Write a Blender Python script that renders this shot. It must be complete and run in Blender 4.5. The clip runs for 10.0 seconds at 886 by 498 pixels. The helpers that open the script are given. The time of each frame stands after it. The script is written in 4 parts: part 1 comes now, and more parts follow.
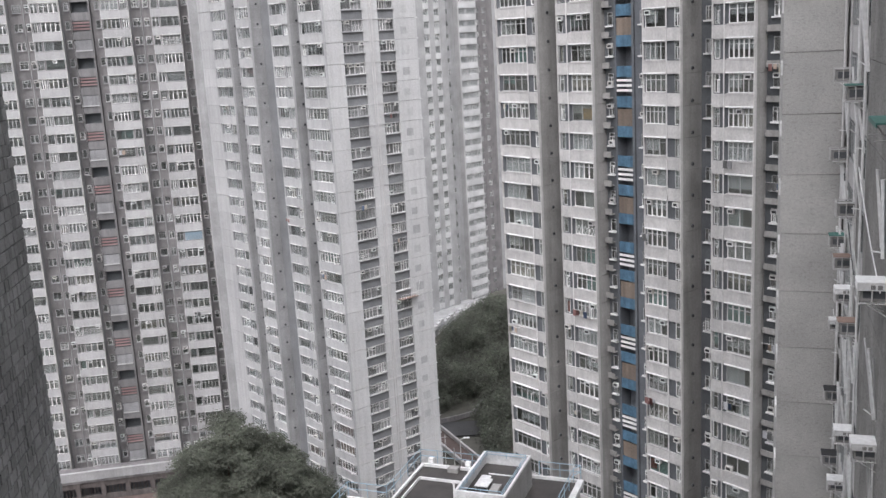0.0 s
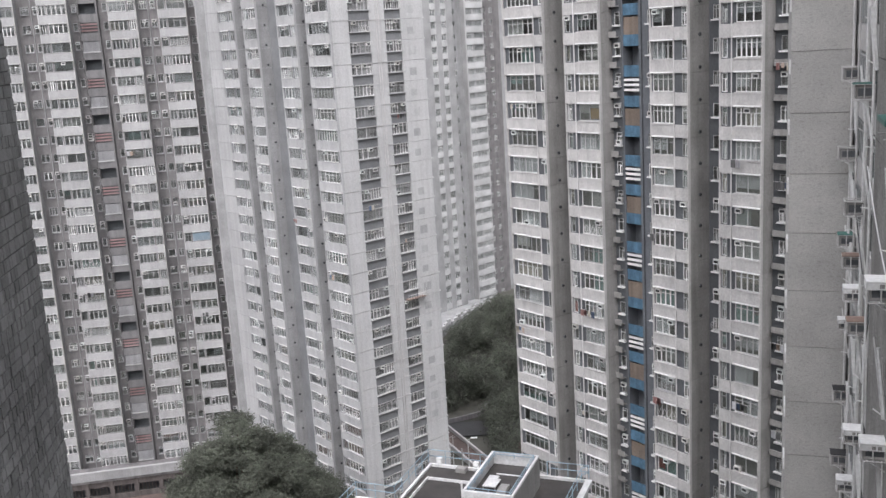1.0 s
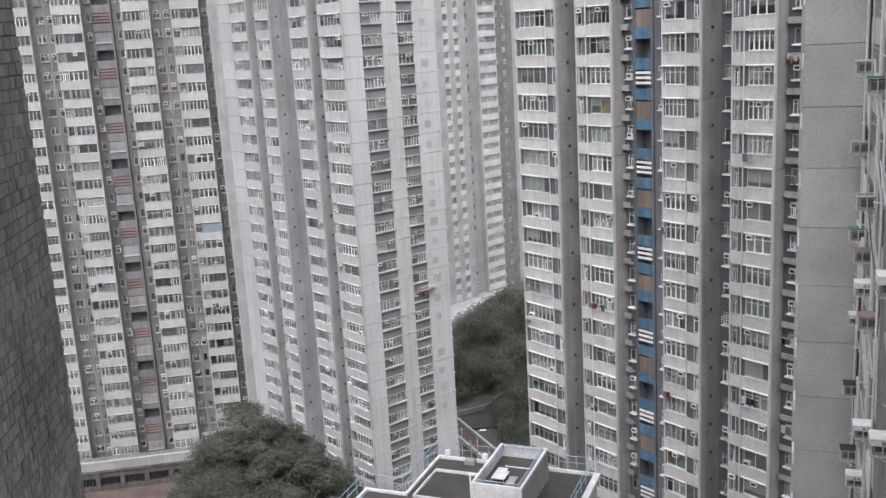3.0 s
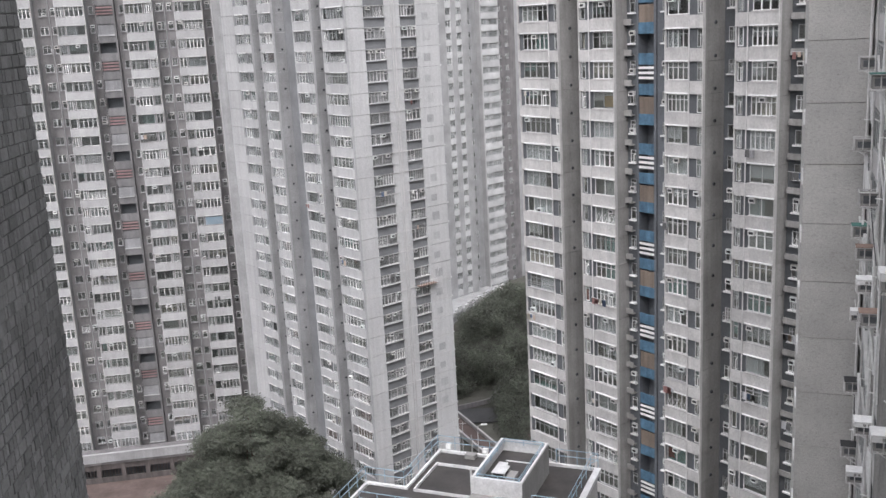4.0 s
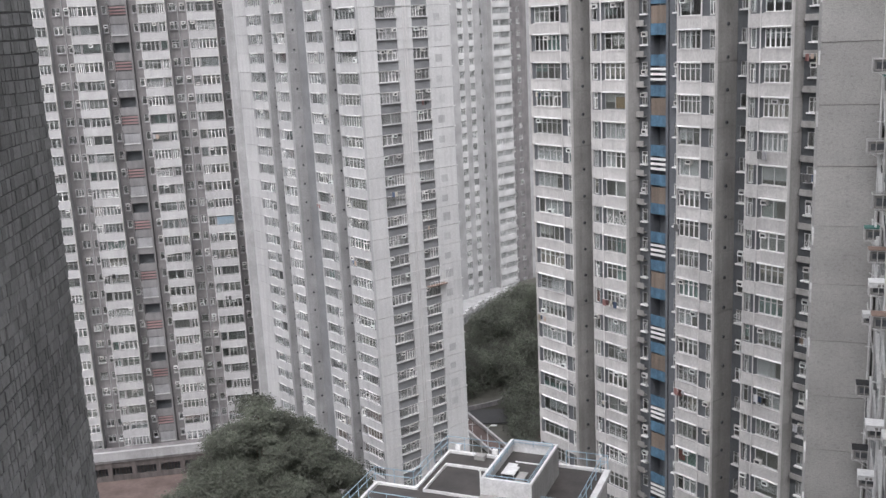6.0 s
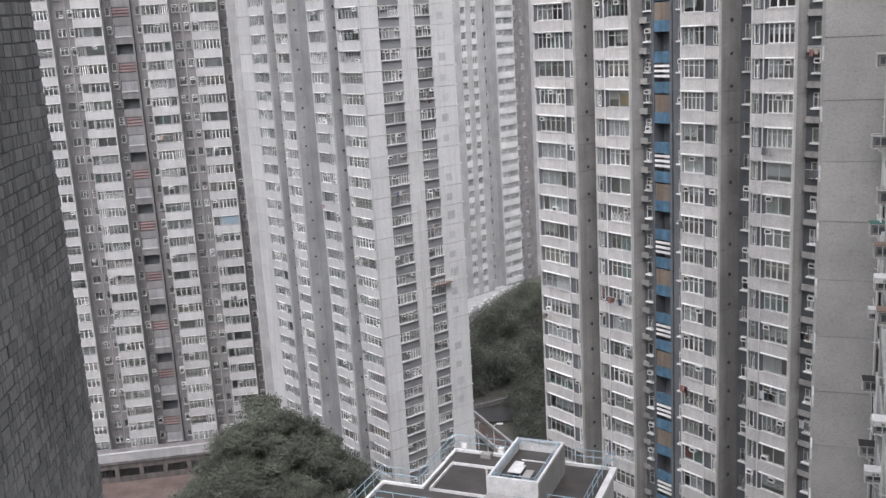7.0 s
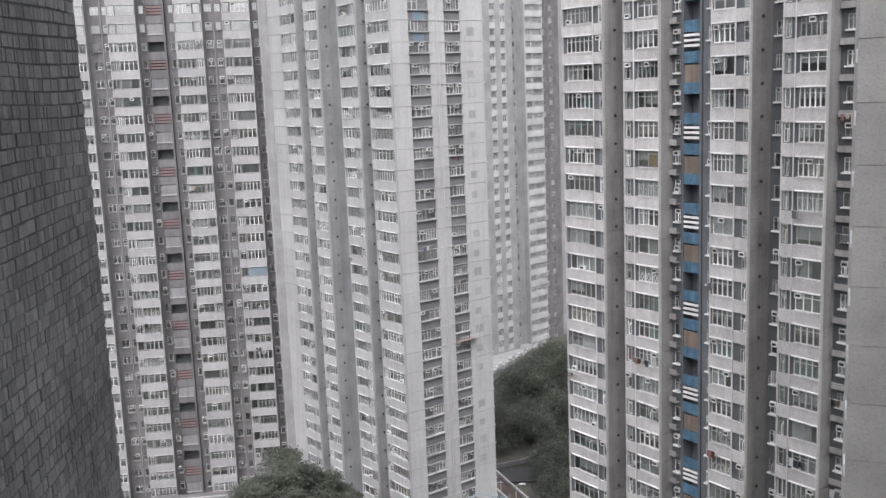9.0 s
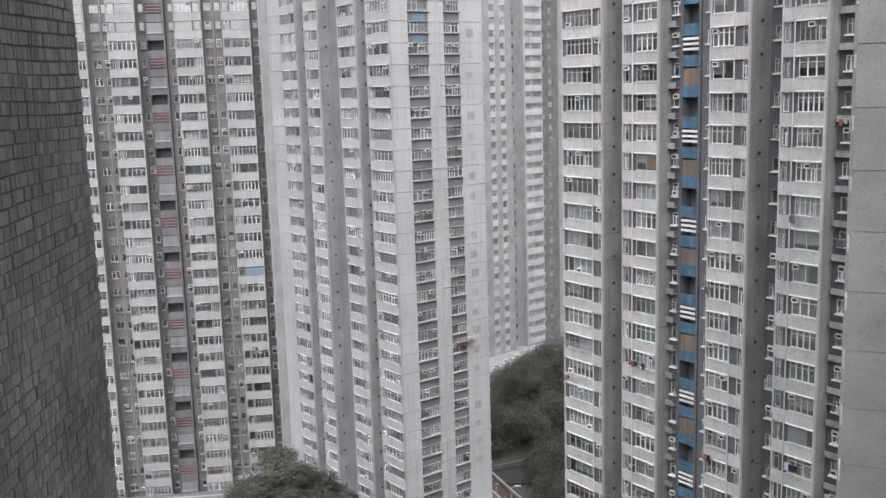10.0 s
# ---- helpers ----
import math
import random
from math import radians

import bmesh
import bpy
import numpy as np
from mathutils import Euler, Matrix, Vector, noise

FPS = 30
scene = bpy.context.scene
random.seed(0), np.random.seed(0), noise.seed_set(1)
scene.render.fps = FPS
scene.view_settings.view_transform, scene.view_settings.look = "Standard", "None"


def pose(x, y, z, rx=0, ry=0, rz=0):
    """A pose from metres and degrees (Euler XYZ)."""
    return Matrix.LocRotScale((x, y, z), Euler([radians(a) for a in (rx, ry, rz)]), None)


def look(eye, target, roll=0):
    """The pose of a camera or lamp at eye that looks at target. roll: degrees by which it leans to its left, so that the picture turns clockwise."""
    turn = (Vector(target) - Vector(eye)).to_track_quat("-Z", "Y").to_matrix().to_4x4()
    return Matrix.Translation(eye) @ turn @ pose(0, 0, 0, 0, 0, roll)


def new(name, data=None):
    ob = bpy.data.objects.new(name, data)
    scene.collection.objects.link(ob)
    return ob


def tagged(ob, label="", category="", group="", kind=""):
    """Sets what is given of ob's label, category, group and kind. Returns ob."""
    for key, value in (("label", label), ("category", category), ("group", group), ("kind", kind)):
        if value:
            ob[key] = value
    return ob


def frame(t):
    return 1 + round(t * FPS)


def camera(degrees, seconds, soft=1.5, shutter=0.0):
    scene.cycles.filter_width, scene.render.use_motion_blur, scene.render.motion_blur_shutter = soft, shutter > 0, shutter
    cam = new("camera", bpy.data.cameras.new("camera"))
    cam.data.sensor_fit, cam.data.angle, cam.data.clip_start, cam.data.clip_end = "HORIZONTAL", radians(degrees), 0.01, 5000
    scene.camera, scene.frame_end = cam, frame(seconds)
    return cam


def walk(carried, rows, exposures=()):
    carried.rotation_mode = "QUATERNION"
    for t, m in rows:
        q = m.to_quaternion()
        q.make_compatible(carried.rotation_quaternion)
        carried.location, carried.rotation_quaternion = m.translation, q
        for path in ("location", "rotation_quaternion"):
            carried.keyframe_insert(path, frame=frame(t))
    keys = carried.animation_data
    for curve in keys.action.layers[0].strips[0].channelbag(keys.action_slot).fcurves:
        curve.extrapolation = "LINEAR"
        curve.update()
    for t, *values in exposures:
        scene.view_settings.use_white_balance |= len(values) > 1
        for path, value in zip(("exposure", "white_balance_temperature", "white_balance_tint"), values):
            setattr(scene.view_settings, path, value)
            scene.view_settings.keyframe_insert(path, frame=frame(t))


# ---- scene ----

CZ = 70.0
cam = camera(49.0, 10.0)
# seconds, tilt, lean, turn, small sideways and upward sway of the hand
PATH = [
    (0.0, 77.72, 3.17, -0.69, 0.008, 0.0), (0.5, 77.71, 3.22, -0.52, 0.004, 0.0), (1.0, 77.75, 3.39, -0.3, -0.002, 0.0),
    (1.5, 77.64, 3.31, -0.07, 0.001, 0.0), (2.0, 77.5, 3.3, 0.11, 0.003, 0.0), (2.5, 77.4, 3.29, 0.25, 0.003, 0.0), (2.7, 77.39, 3.27, 0.29, 0.003, 0.0),
    (3.8, 77.06, 2.9, 0.5, -0.002, -0.003),
    (4.0, 77.01, 2.91, 0.52, -0.003, -0.003), (4.5, 76.97, 2.92, 0.61, -0.002, -0.003), (5.0, 76.93, 2.94, 0.74, -0.002, -0.004),
    (5.5, 76.94, 2.92, 0.93, -0.004, -0.01), (5.7, 76.99, 2.75, 1.02, -0.003, -0.01), (6.8, 77.21, 3.16, 1.62, 0.015, -0.01),
    (7.0, 77.02, 3.27, 1.38, 0.02, -0.01), (7.2, 77.06, 4.12, 1.26, 0.024, -0.008), (7.3, 77.41, 4.7, 1.13, 0.025, -0.007), (7.5, 78.23, 5.15, 1.21, 0.025, -0.005),
    (7.7, 78.8, 5.09, 1.39, 0.014, -0.005), (7.8, 79.1, 5.07, 1.8, 0.006, -0.005),
    (8.0, 79.48, 4.89, 2.36, -0.01, -0.006), (8.2, 79.73, 4.36, 2.75, -0.019, -0.012), (8.5, 80.06, 3.5, 3.1, -0.03, -0.02), (8.7, 80.26, 2.97, 3.12, -0.03, -0.02), (9.0, 80.4, 2.24, 3.16, -0.029, -0.02),
    (9.5, 80.41, 1.83, 3.14, -0.031, -0.021), (10.0, 80.47, 1.7, 3.1, -0.03, -0.023)]
walk(cam, [(t, pose(x, 0, CZ + z, a, b, c)) for t, a, b, c, x, z in PATH], [(0, 0.85, 6250, 15), (6.8, 0.84, 6250, 15), (8.5, 0.82, 6250, 15), (10, 0.76, 6250, 15)])

# ---- light: a pale overcast sky ----
world = bpy.data.worlds.new("overcast_sky")
scene.world = world
world.use_nodes = True
wn = world.node_tree
wn.nodes.clear()
sky = wn.nodes.new("ShaderNodeTexSky")
sky.sky_type = "NISHITA"
sky.sun_disc = False
sky.sun_elevation = radians(54)
sky.sun_rotation = radians(188)
sky.air_density, sky.dust_density = 2.0, 6.0
grey = wn.nodes.new("ShaderNodeHueSaturation")
grey.inputs["Saturation"].default_value = 0.12
bg = wn.nodes.new("ShaderNodeBackground")
bg.inputs["Strength"].default_value = 0.15
wout = wn.nodes.new("ShaderNodeOutputWorld")
wn.links.new(sky.outputs["Color"], grey.inputs["Color"])
wn.links.new(grey.outputs["Color"], bg.inputs["Color"])
wn.links.new(bg.outputs["Background"], wout.inputs["Surface"])
sun_data = bpy.data.lights.new("sun", "SUN")
sun_data.energy, sun_data.angle, sun_data.color = 0.6, radians(90), (1.0, 0.99, 0.98)
sun = new("sun", sun_data)
sun.matrix_world = look((-25, -70, 230), (0, 100, 0))


# ---- materials ----
def surface(name, colour, rough=0.85, grain=6.0, spread=0.12, stain=0.25, stain_scale=0.35, bump=0.15, bump_scale=40.0,
            jitter=0.08, metal=0.0, streak=0.0, island=0.0, pits=0.0):
    """A painted, weathered surface: grain, blotchy stains, run-down streaks, bump and a tone of its own for each piece."""
    m = bpy.data.materials.new(name)
    m.use_nodes = True
    n, l = m.node_tree.nodes, m.node_tree.links
    n.clear()
    out = n.new("ShaderNodeOutputMaterial")
    b = n.new("ShaderNodeBsdfPrincipled")
    l.new(b.outputs[0], out.inputs["Surface"])
    geo = n.new("ShaderNodeNewGeometry")
    def noise_at(scale, detail=4.0, squash=None):
        t = n.new("ShaderNodeTexNoise")
        t.inputs["Scale"].default_value, t.inputs["Detail"].default_value = scale, detail
        if squash:
            mp = n.new("ShaderNodeMapping")
            mp.inputs["Scale"].default_value = squash
            l.new(geo.outputs["Position"], mp.inputs["Vector"])
            l.new(mp.outputs["Vector"], t.inputs["Vector"])
        else:
            l.new(geo.outputs["Position"], t.inputs["Vector"])
        return t.outputs["Fac"]
    def ranged(src, lo, hi, a=0.3, z=0.7):
        r = n.new("ShaderNodeMapRange")
        r.inputs["From Min"].default_value, r.inputs["From Max"].default_value = a, z
        r.inputs["To Min"].default_value, r.inputs["To Max"].default_value = lo, hi
        l.new(src, r.inputs["Value"])
        return r.outputs["Result"]
    def times(a, c):
        k = n.new("ShaderNodeMath")
        k.operation = "MULTIPLY"
        l.new(a, k.inputs[0])
        l.new(c, k.inputs[1])
        return k.outputs[0]
    f = times(ranged(noise_at(grain), 1 - spread, 1 + spread), ranged(noise_at(stain_scale, 6.0), 1 - stain, 1 + stain * 0.3))
    if streak:
        f = times(f, ranged(noise_at(1.0, 3.0, (1.6, 1.6, 0.12)), 1 - streak, 1.0, 0.35, 0.6))
    if pits:
        f = times(f, ranged(noise_at(9.0, 4.0, (0.8, 0.8, 1.9)), 1.0, 1 - pits, 0.55, 0.66))
    if jitter:
        info = n.new("ShaderNodeObjectInfo")
        f = times(f, ranged(info.outputs["Random"], 1 - jitter, 1 + jitter, 0.0, 1.0))
    if island:
        f = times(f, ranged(geo.outputs["Random Per Island"], 1 - island, 1 + island, 0.0, 1.0))
    mix = n.new("ShaderNodeVectorMath")
    mix.operation = "SCALE"
    mix.inputs[0].default_value = colour
    l.new(f, mix.inputs["Scale"])
    l.new(mix.outputs["Vector"], b.inputs["Base Color"])
    b.inputs["Roughness"].default_value, b.inputs["Metallic"].default_value = rough, metal
    if bump:
        bp = n.new("ShaderNodeBump")
        bp.inputs["Strength"].default_value, bp.inputs["Distance"].default_value = bump, 0.05
        l.new(noise_at(bump_scale, 3.0), bp.inputs["Height"])
        l.new(bp.outputs["Normal"], b.inputs["Normal"])
    return m


def palette(name, stops, rough=0.9):
    """Cloth and such, whose colour is picked for each piece from a few."""
    m = surface(name, (1, 1, 1), rough, jitter=0.0, bump=0.0, spread=0.1, stain=0.15, stain_scale=2.0)
    n, l = m.node_tree.nodes, m.node_tree.links
    b = next(k for k in n if k.type == "BSDF_PRINCIPLED")
    old = b.inputs["Base Color"].links[0].from_socket
    info, ramp = n.new("ShaderNodeObjectInfo"), n.new("ShaderNodeValToRGB")
    ramp.color_ramp.interpolation = "CONSTANT"
    for k, c in enumerate(stops):
        e = ramp.color_ramp.elements[k] if k < 2 else ramp.color_ramp.elements.new(0.5)
        e.position, e.color = k / len(stops), (*c, 1)
    mul = n.new("ShaderNodeVectorMath")
    mul.operation = "MULTIPLY"
    l.new(info.outputs["Random"], ramp.inputs["Fac"])
    l.new(ramp.outputs["Color"], mul.inputs[0])
    l.new(old, mul.inputs[1])
    l.new(mul.outputs["Vector"], b.inputs["Base Color"])
    return m


def glass_mat(name, gloss, tint):
    m = bpy.data.materials.new(name)
    m.use_nodes = True
    n, l = m.node_tree.nodes, m.node_tree.links
    n.clear()
    out, mix = n.new("ShaderNodeOutputMaterial"), n.new("ShaderNodeMixShader")
    tr, gl = n.new("ShaderNodeBsdfTransparent"), n.new("ShaderNodeBsdfGlossy")
    tr.inputs["Color"].default_value = (*tint, 1)
    gl.inputs["Roughness"].default_value = 0.08
    gl.inputs["Color"].default_value = (0.9, 0.92, 0.92, 1)
    mix.inputs["Fac"].default_value = gloss
    l.new(tr.outputs[0], mix.inputs[1])
    l.new(gl.outputs[0], mix.inputs[2])
    l.new(mix.outputs[0], out.inputs["Surface"])
    return m


GLASS = glass_mat("window_glass", 0.2, (0.84, 0.86, 0.86))
GLASS_FAR = glass_mat("clear_far_window_glass", 0.18, (0.93, 0.94, 0.94))
GLASS_PALE = glass_mat("pale_window_glass", 0.38, (0.86, 0.88, 0.88))
SPANDREL = surface("weathered_white_render", (0.47, 0.46, 0.447), streak=0.12, stain=0.14, stain_scale=0.9)
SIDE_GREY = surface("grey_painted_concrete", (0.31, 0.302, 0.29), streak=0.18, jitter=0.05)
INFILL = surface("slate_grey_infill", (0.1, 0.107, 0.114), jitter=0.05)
INTERIOR = surface("dim_room_wall", (0.34, 0.325, 0.305), bump=0)
WHITE = surface("white_gloss_paint", (0.72, 0.72, 0.71), 0.5, stain=0.15, bump=0.03)
ALU = surface("pale_aluminium", (0.46, 0.465, 0.46), 0.5, bump=0.0, jitter=0.3)
PIPE = surface("grey_painted_pipe", (0.55, 0.54, 0.53), 0.6, bump=0.0)
CURTAIN = palette("curtain_cloth", [(0.6, 0.59, 0.56), (0.45, 0.45, 0.43), (0.7, 0.68, 0.64), (0.32, 0.32, 0.31), (0.55, 0.5, 0.43), (0.4, 0.44, 0.42),
                                    (0.68, 0.68, 0.68), (0.5, 0.37, 0.27), (0.22, 0.23, 0.24), (0.6, 0.62, 0.62), (0.28, 0.4, 0.37), (0.5, 0.5, 0.5)])
AC_MAT = palette("cooler_casing", [(0.62, 0.65, 0.63), (0.55, 0.54, 0.51), (0.7, 0.7, 0.68), (0.5, 0.49, 0.48)], 0.6)
DARK = surface("dark_void", (0.035, 0.035, 0.037), bump=0.0)
BLUE = surface("blue_painted_panel", (0.085, 0.172, 0.255), streak=0.35, stain=0.3, stain_scale=1.5)
NAVY = surface("deep_slate_paint", (0.125, 0.133, 0.145), jitter=0.04)
TAN = surface("tan_slat_screen", (0.21, 0.168, 0.135), streak=0.3)
STAIR_GREY = surface("stair_wall_grey", (0.18, 0.176, 0.176), streak=0.2)
STAIR_PALE = surface("pale_stair_screen", (0.27, 0.27, 0.275), streak=0.2)
TOWER_WHITE = surface("pale_tower_render", (0.42, 0.42, 0.418), streak=0.12, stain=0.12, stain_scale=0.2)
TOWER_PANEL = surface("pale_end_panel", (0.515, 0.515, 0.51), streak=0.1, stain=0.1, stain_scale=0.2, jitter=0.03)
PATCH = surface("repainted_patch", (0.43, 0.43, 0.426), streak=0.1, jitter=0.1)
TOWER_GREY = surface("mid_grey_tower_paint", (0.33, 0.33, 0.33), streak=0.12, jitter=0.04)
TOWER_BAND = surface("dark_band_panel", (0.2, 0.205, 0.21), jitter=0.06)
TOWER_ROOM = surface("tower_room_wall", (0.6, 0.6, 0.59), bump=0)
LEFT_WHITE = surface("left_block_white_paint", (0.37, 0.367, 0.364), streak=0.1, stain=0.1)
LEFT_BROWN = surface("taupe_recess_paint", (0.205, 0.196, 0.195), streak=0.2, stain=0.3, stain_scale=0.5)
PODIUM_WALL = surface("dark_brown_podium_paint", (0.115, 0.1, 0.095), streak=0.3)
LEFT_RED = surface("faded_red_bar", (0.27, 0.185, 0.18))
FAR_GREY = surface("far_block_grey_paint", (0.35, 0.35, 0.346), jitter=0.03)
FAR_WHITE = surface("far_block_white_paint", (0.51, 0.51, 0.505))
PEBBLE = surface("pebbledash_concrete", (0.43, 0.422, 0.402), 0.95, grain=34.0, spread=0.24, stain=0.16, stain_scale=0.5, bump=0.4, bump_scale=30.0, jitter=0.04, pits=0.2)
TILE = surface("slate_grey_wall_tile", (0.215, 0.217, 0.216), 0.6, grain=30.0, stain=0.3, stain_scale=1.6, bump=0.25, bump_scale=60.0, jitter=0.27, streak=0.2)
GROUT = surface("dark_grout", (0.1, 0.1, 0.1), 0.95)
ROOF = surface("wet_dark_roof_felt", (0.052, 0.047, 0.044), 0.6, grain=3.0, stain=0.45, stain_scale=0.6, bump=0.1)
COPING = surface("white_coping_paint", (0.62, 0.62, 0.615), 0.6, stain=0.2, stain_scale=1.2)
RAIL = surface("pale_blue_rail_paint", (0.3, 0.42, 0.5), 0.5, bump=0.0)
# pebbledash of the window side, its colour darkened to stand for courtyard shade
PEBBLE_SHADED = surface("shade_toned_pebbledash", (0.27, 0.262, 0.25), 0.9, grain=13.0, spread=0.3, stain=0.3, stain_scale=0.5, bump=0.6, bump_scale=20.0, jitter=0.05, streak=0.2, pits=0.45)
GREEN = surface("green_canopy_sheet", (0.06, 0.17, 0.145), 0.6)
RUST = surface("terracotta_canopy_sheet", (0.25, 0.175, 0.14), 0.7)
EARTH = surface("damp_ground", (0.085, 0.083, 0.07), 0.95, grain=0.8, stain=0.4, stain_scale=0.06, bump=0.3, bump_scale=3.0)
BRICKY = surface("red_brown_paving", (0.112, 0.082, 0.073), 0.9, grain=2.0, stain=0.4, stain_scale=0.3)
ASPHALT = surface("wet_asphalt", (0.055, 0.055, 0.056), 0.6, grain=4.0)
BARK = surface("bark", (0.12, 0.095, 0.07), 0.95)


def leaf_mat(name, dark, light):
    m = surface(name, (1, 1, 1), 0.8, jitter=0.0, bump=0.0, stain=0.5, stain_scale=0.32)
    n, l = m.node_tree.nodes, m.node_tree.links
    b = next(k for k in n if k.type == "BSDF_PRINCIPLED")
    b.inputs["Specular IOR Level"].default_value = 0.15
    old = b.inputs["Base Color"].links[0].from_socket
    geo, ramp = n.new("ShaderNodeNewGeometry"), n.new("ShaderNodeValToRGB")
    ramp.color_ramp.elements[0].color, ramp.color_ramp.elements[1].color = (*dark, 1), (*light, 1)
    mul = n.new("ShaderNodeVectorMath")
    mul.operation = "MULTIPLY"
    l.new(geo.outputs["Random Per Island"], ramp.inputs["Fac"])
    l.new(ramp.outputs["Color"], mul.inputs[0])
    l.new(old, mul.inputs[1])
    l.new(mul.outputs["Vector"], b.inputs["Base Color"])
    out = next(k for k in n if k.type == "OUTPUT_MATERIAL")
    thin, mix = n.new("ShaderNodeBsdfTranslucent"), n.new("ShaderNodeMixShader")
    mix.inputs["Fac"].default_value = 0.42
    l.new(mul.outputs["Vector"], thin.inputs["Color"])
    l.new(b.outputs[0], mix.inputs[1])
    l.new(thin.outputs[0], mix.inputs[2])
    l.new(mix.outputs[0], out.inputs["Surface"])
    return m


LEAF = leaf_mat("tree_leaves", (0.122, 0.132, 0.106), (0.182, 0.194, 0.158))
LEAF_FAR = leaf_mat("wood_leaves", (0.13, 0.14, 0.114), (0.19, 0.203, 0.164))


# ---- mesh helpers ----
def box(bm, x0, x1, y0, y1, z0, z1, mat_index=0):
    v = [bm.verts.new((x, y, z)) for z in (z0, z1) for y in (y0, y1) for x in (x0, x1)]
    for q in ((0, 2, 3, 1), (4, 5, 7, 6), (0, 1, 5, 4), (1, 3, 7, 5), (3, 2, 6, 7), (2, 0, 4, 6)):
        bm.faces.new([v[k] for k in q]).material_index = mat_index


def rod(bm, a, b, r, sides=6, r2=None, mat_index=0):
    a, b = Vector(a), Vector(b)
    q = (b - a).to_track_quat("Z", "Y")
    rings = []
    for p, rad in ((a, r), (b, r if r2 is None else r2)):
        rings.append([bm.verts.new(p + q @ Vector((rad * math.cos(2 * math.pi * k / sides), rad * math.sin(2 * math.pi * k / sides), 0)))
                      for k in range(sides)])
    for k in range(sides):
        j = (k + 1) % sides
        bm.faces.new((rings[0][k], rings[0][j], rings[1][j], rings[1][k])).material_index = mat_index
    bm.faces.new(rings[0][::-1]).material_index = mat_index
    bm.faces.new(rings[1]).material_index = mat_index


def mesh_of(name, bm, *mats):
    me = bpy.data.meshes.new(name)
    bm.to_mesh(me)
    bm.free()
    for m in mats:
        me.materials.append(m)
    return me


def boxes(name, mats, *dims):
    bm = bmesh.new()
    for d in dims:
        box(bm, *d)
    return mesh_of(name, bm, *(mats if isinstance(mats, tuple) else (mats,)))


def put(name, me, parent=None, at=(0, 0, 0), label=""):
    """One mesh object under a thing or a part."""
    ob = new(name, me)
    ob.location = at
    if parent is not None:
        ob.parent = parent
    return tagged(ob, label)


def part(name, bm, material, parent, label=""):
    return put(name, mesh_of(name, bm, material), parent, label=label)


def thing(name, label, category, m, group="", kind=""):
    ob = new(name)
    ob.matrix_world = m
    return tagged(ob, label, category, group, kind)


def hung(name, me, host, at, label, category, group=""):
    """A thing of its own that hangs on a building, placed in that building's own axes."""
    ob = new(name, me)
    base = host.matrix_basis if host.parent is None else host.parent.matrix_basis @ host.matrix_basis
    ob.matrix_basis = base @ Matrix.Translation(at)
    return tagged(ob, label, category, group)


CACHE = {}
DETAIL = [0.0, 86.0]   # heights between which windows get curtains, ledges and coolers


def cached(key, build):
    if key not in CACHE:
        CACHE[key] = build()
    return CACHE[key]


rng = random.Random(7)


# ---- windows ----
def pierced(xs, zs, solid, y0, y1):
    """One connected slab over the grid of cuts, with openings where solid(i, k) is false."""
    bm = bmesh.new()
    pts = {}
    def at(i, k, y):
        if (i, k, y) not in pts:
            pts[(i, k, y)] = bm.verts.new((xs[i], y, zs[k]))
        return pts[(i, k, y)]
    nx, nz = len(xs) - 1, len(zs) - 1
    full = [[solid(i, k) for k in range(nz)] for i in range(nx)]
    def has(i, k):
        return 0 <= i < nx and 0 <= k < nz and full[i][k]
    for i in range(nx):
        for k in range(nz):
            if not full[i][k]:
                continue
            bm.faces.new((at(i, k, y0), at(i + 1, k, y0), at(i + 1, k + 1, y0), at(i, k + 1, y0)))
            bm.faces.new((at(i, k + 1, y1), at(i + 1, k + 1, y1), at(i + 1, k, y1), at(i, k, y1)))
            for (di, dk), (p, q) in (((-1, 0), ((i, k), (i, k + 1))), ((1, 0), ((i + 1, k + 1), (i + 1, k))),
                                     ((0, -1), ((i + 1, k), (i, k))), ((0, 1), ((i, k + 1), (i + 1, k + 1)))):
                if not has(i + di, k + dk):
                    bm.faces.new((at(*p, y0), at(*q, y0), at(*q, y1), at(*p, y1)))
    return bm


def frame_mesh(w, h, lights, style):
    """A window frame: a plain grid, heavy casements under a row of top lights, wide sliders, a lattice or a cage of bars; some sashes stand open."""
    t = 0.055
    bar, transom = {"grid": (0.026, True), "plain": (0.026, False), "casement": (0.055, True), "open": (0.045, True), "slide": (0.03, False), "cage": (0.026, True), "lattice": (0.026, False)}[style]
    if style == "slide":
        lights = max(1, lights // 2)
    xs = [0, t] + [w * k / lights + d for k in range(1, lights) for d in (-bar, bar)] + [w - t, w]
    tz = h * (0.72 if style == "casement" else 0.68)
    zs = [0, t] + ([tz, tz + 0.05] if transom else []) + [h - t, h]
    bm = pierced(xs, zs, lambda i, k: i % 2 == 0 or k % 2 == 0, -0.03, 0.04)
    return bm


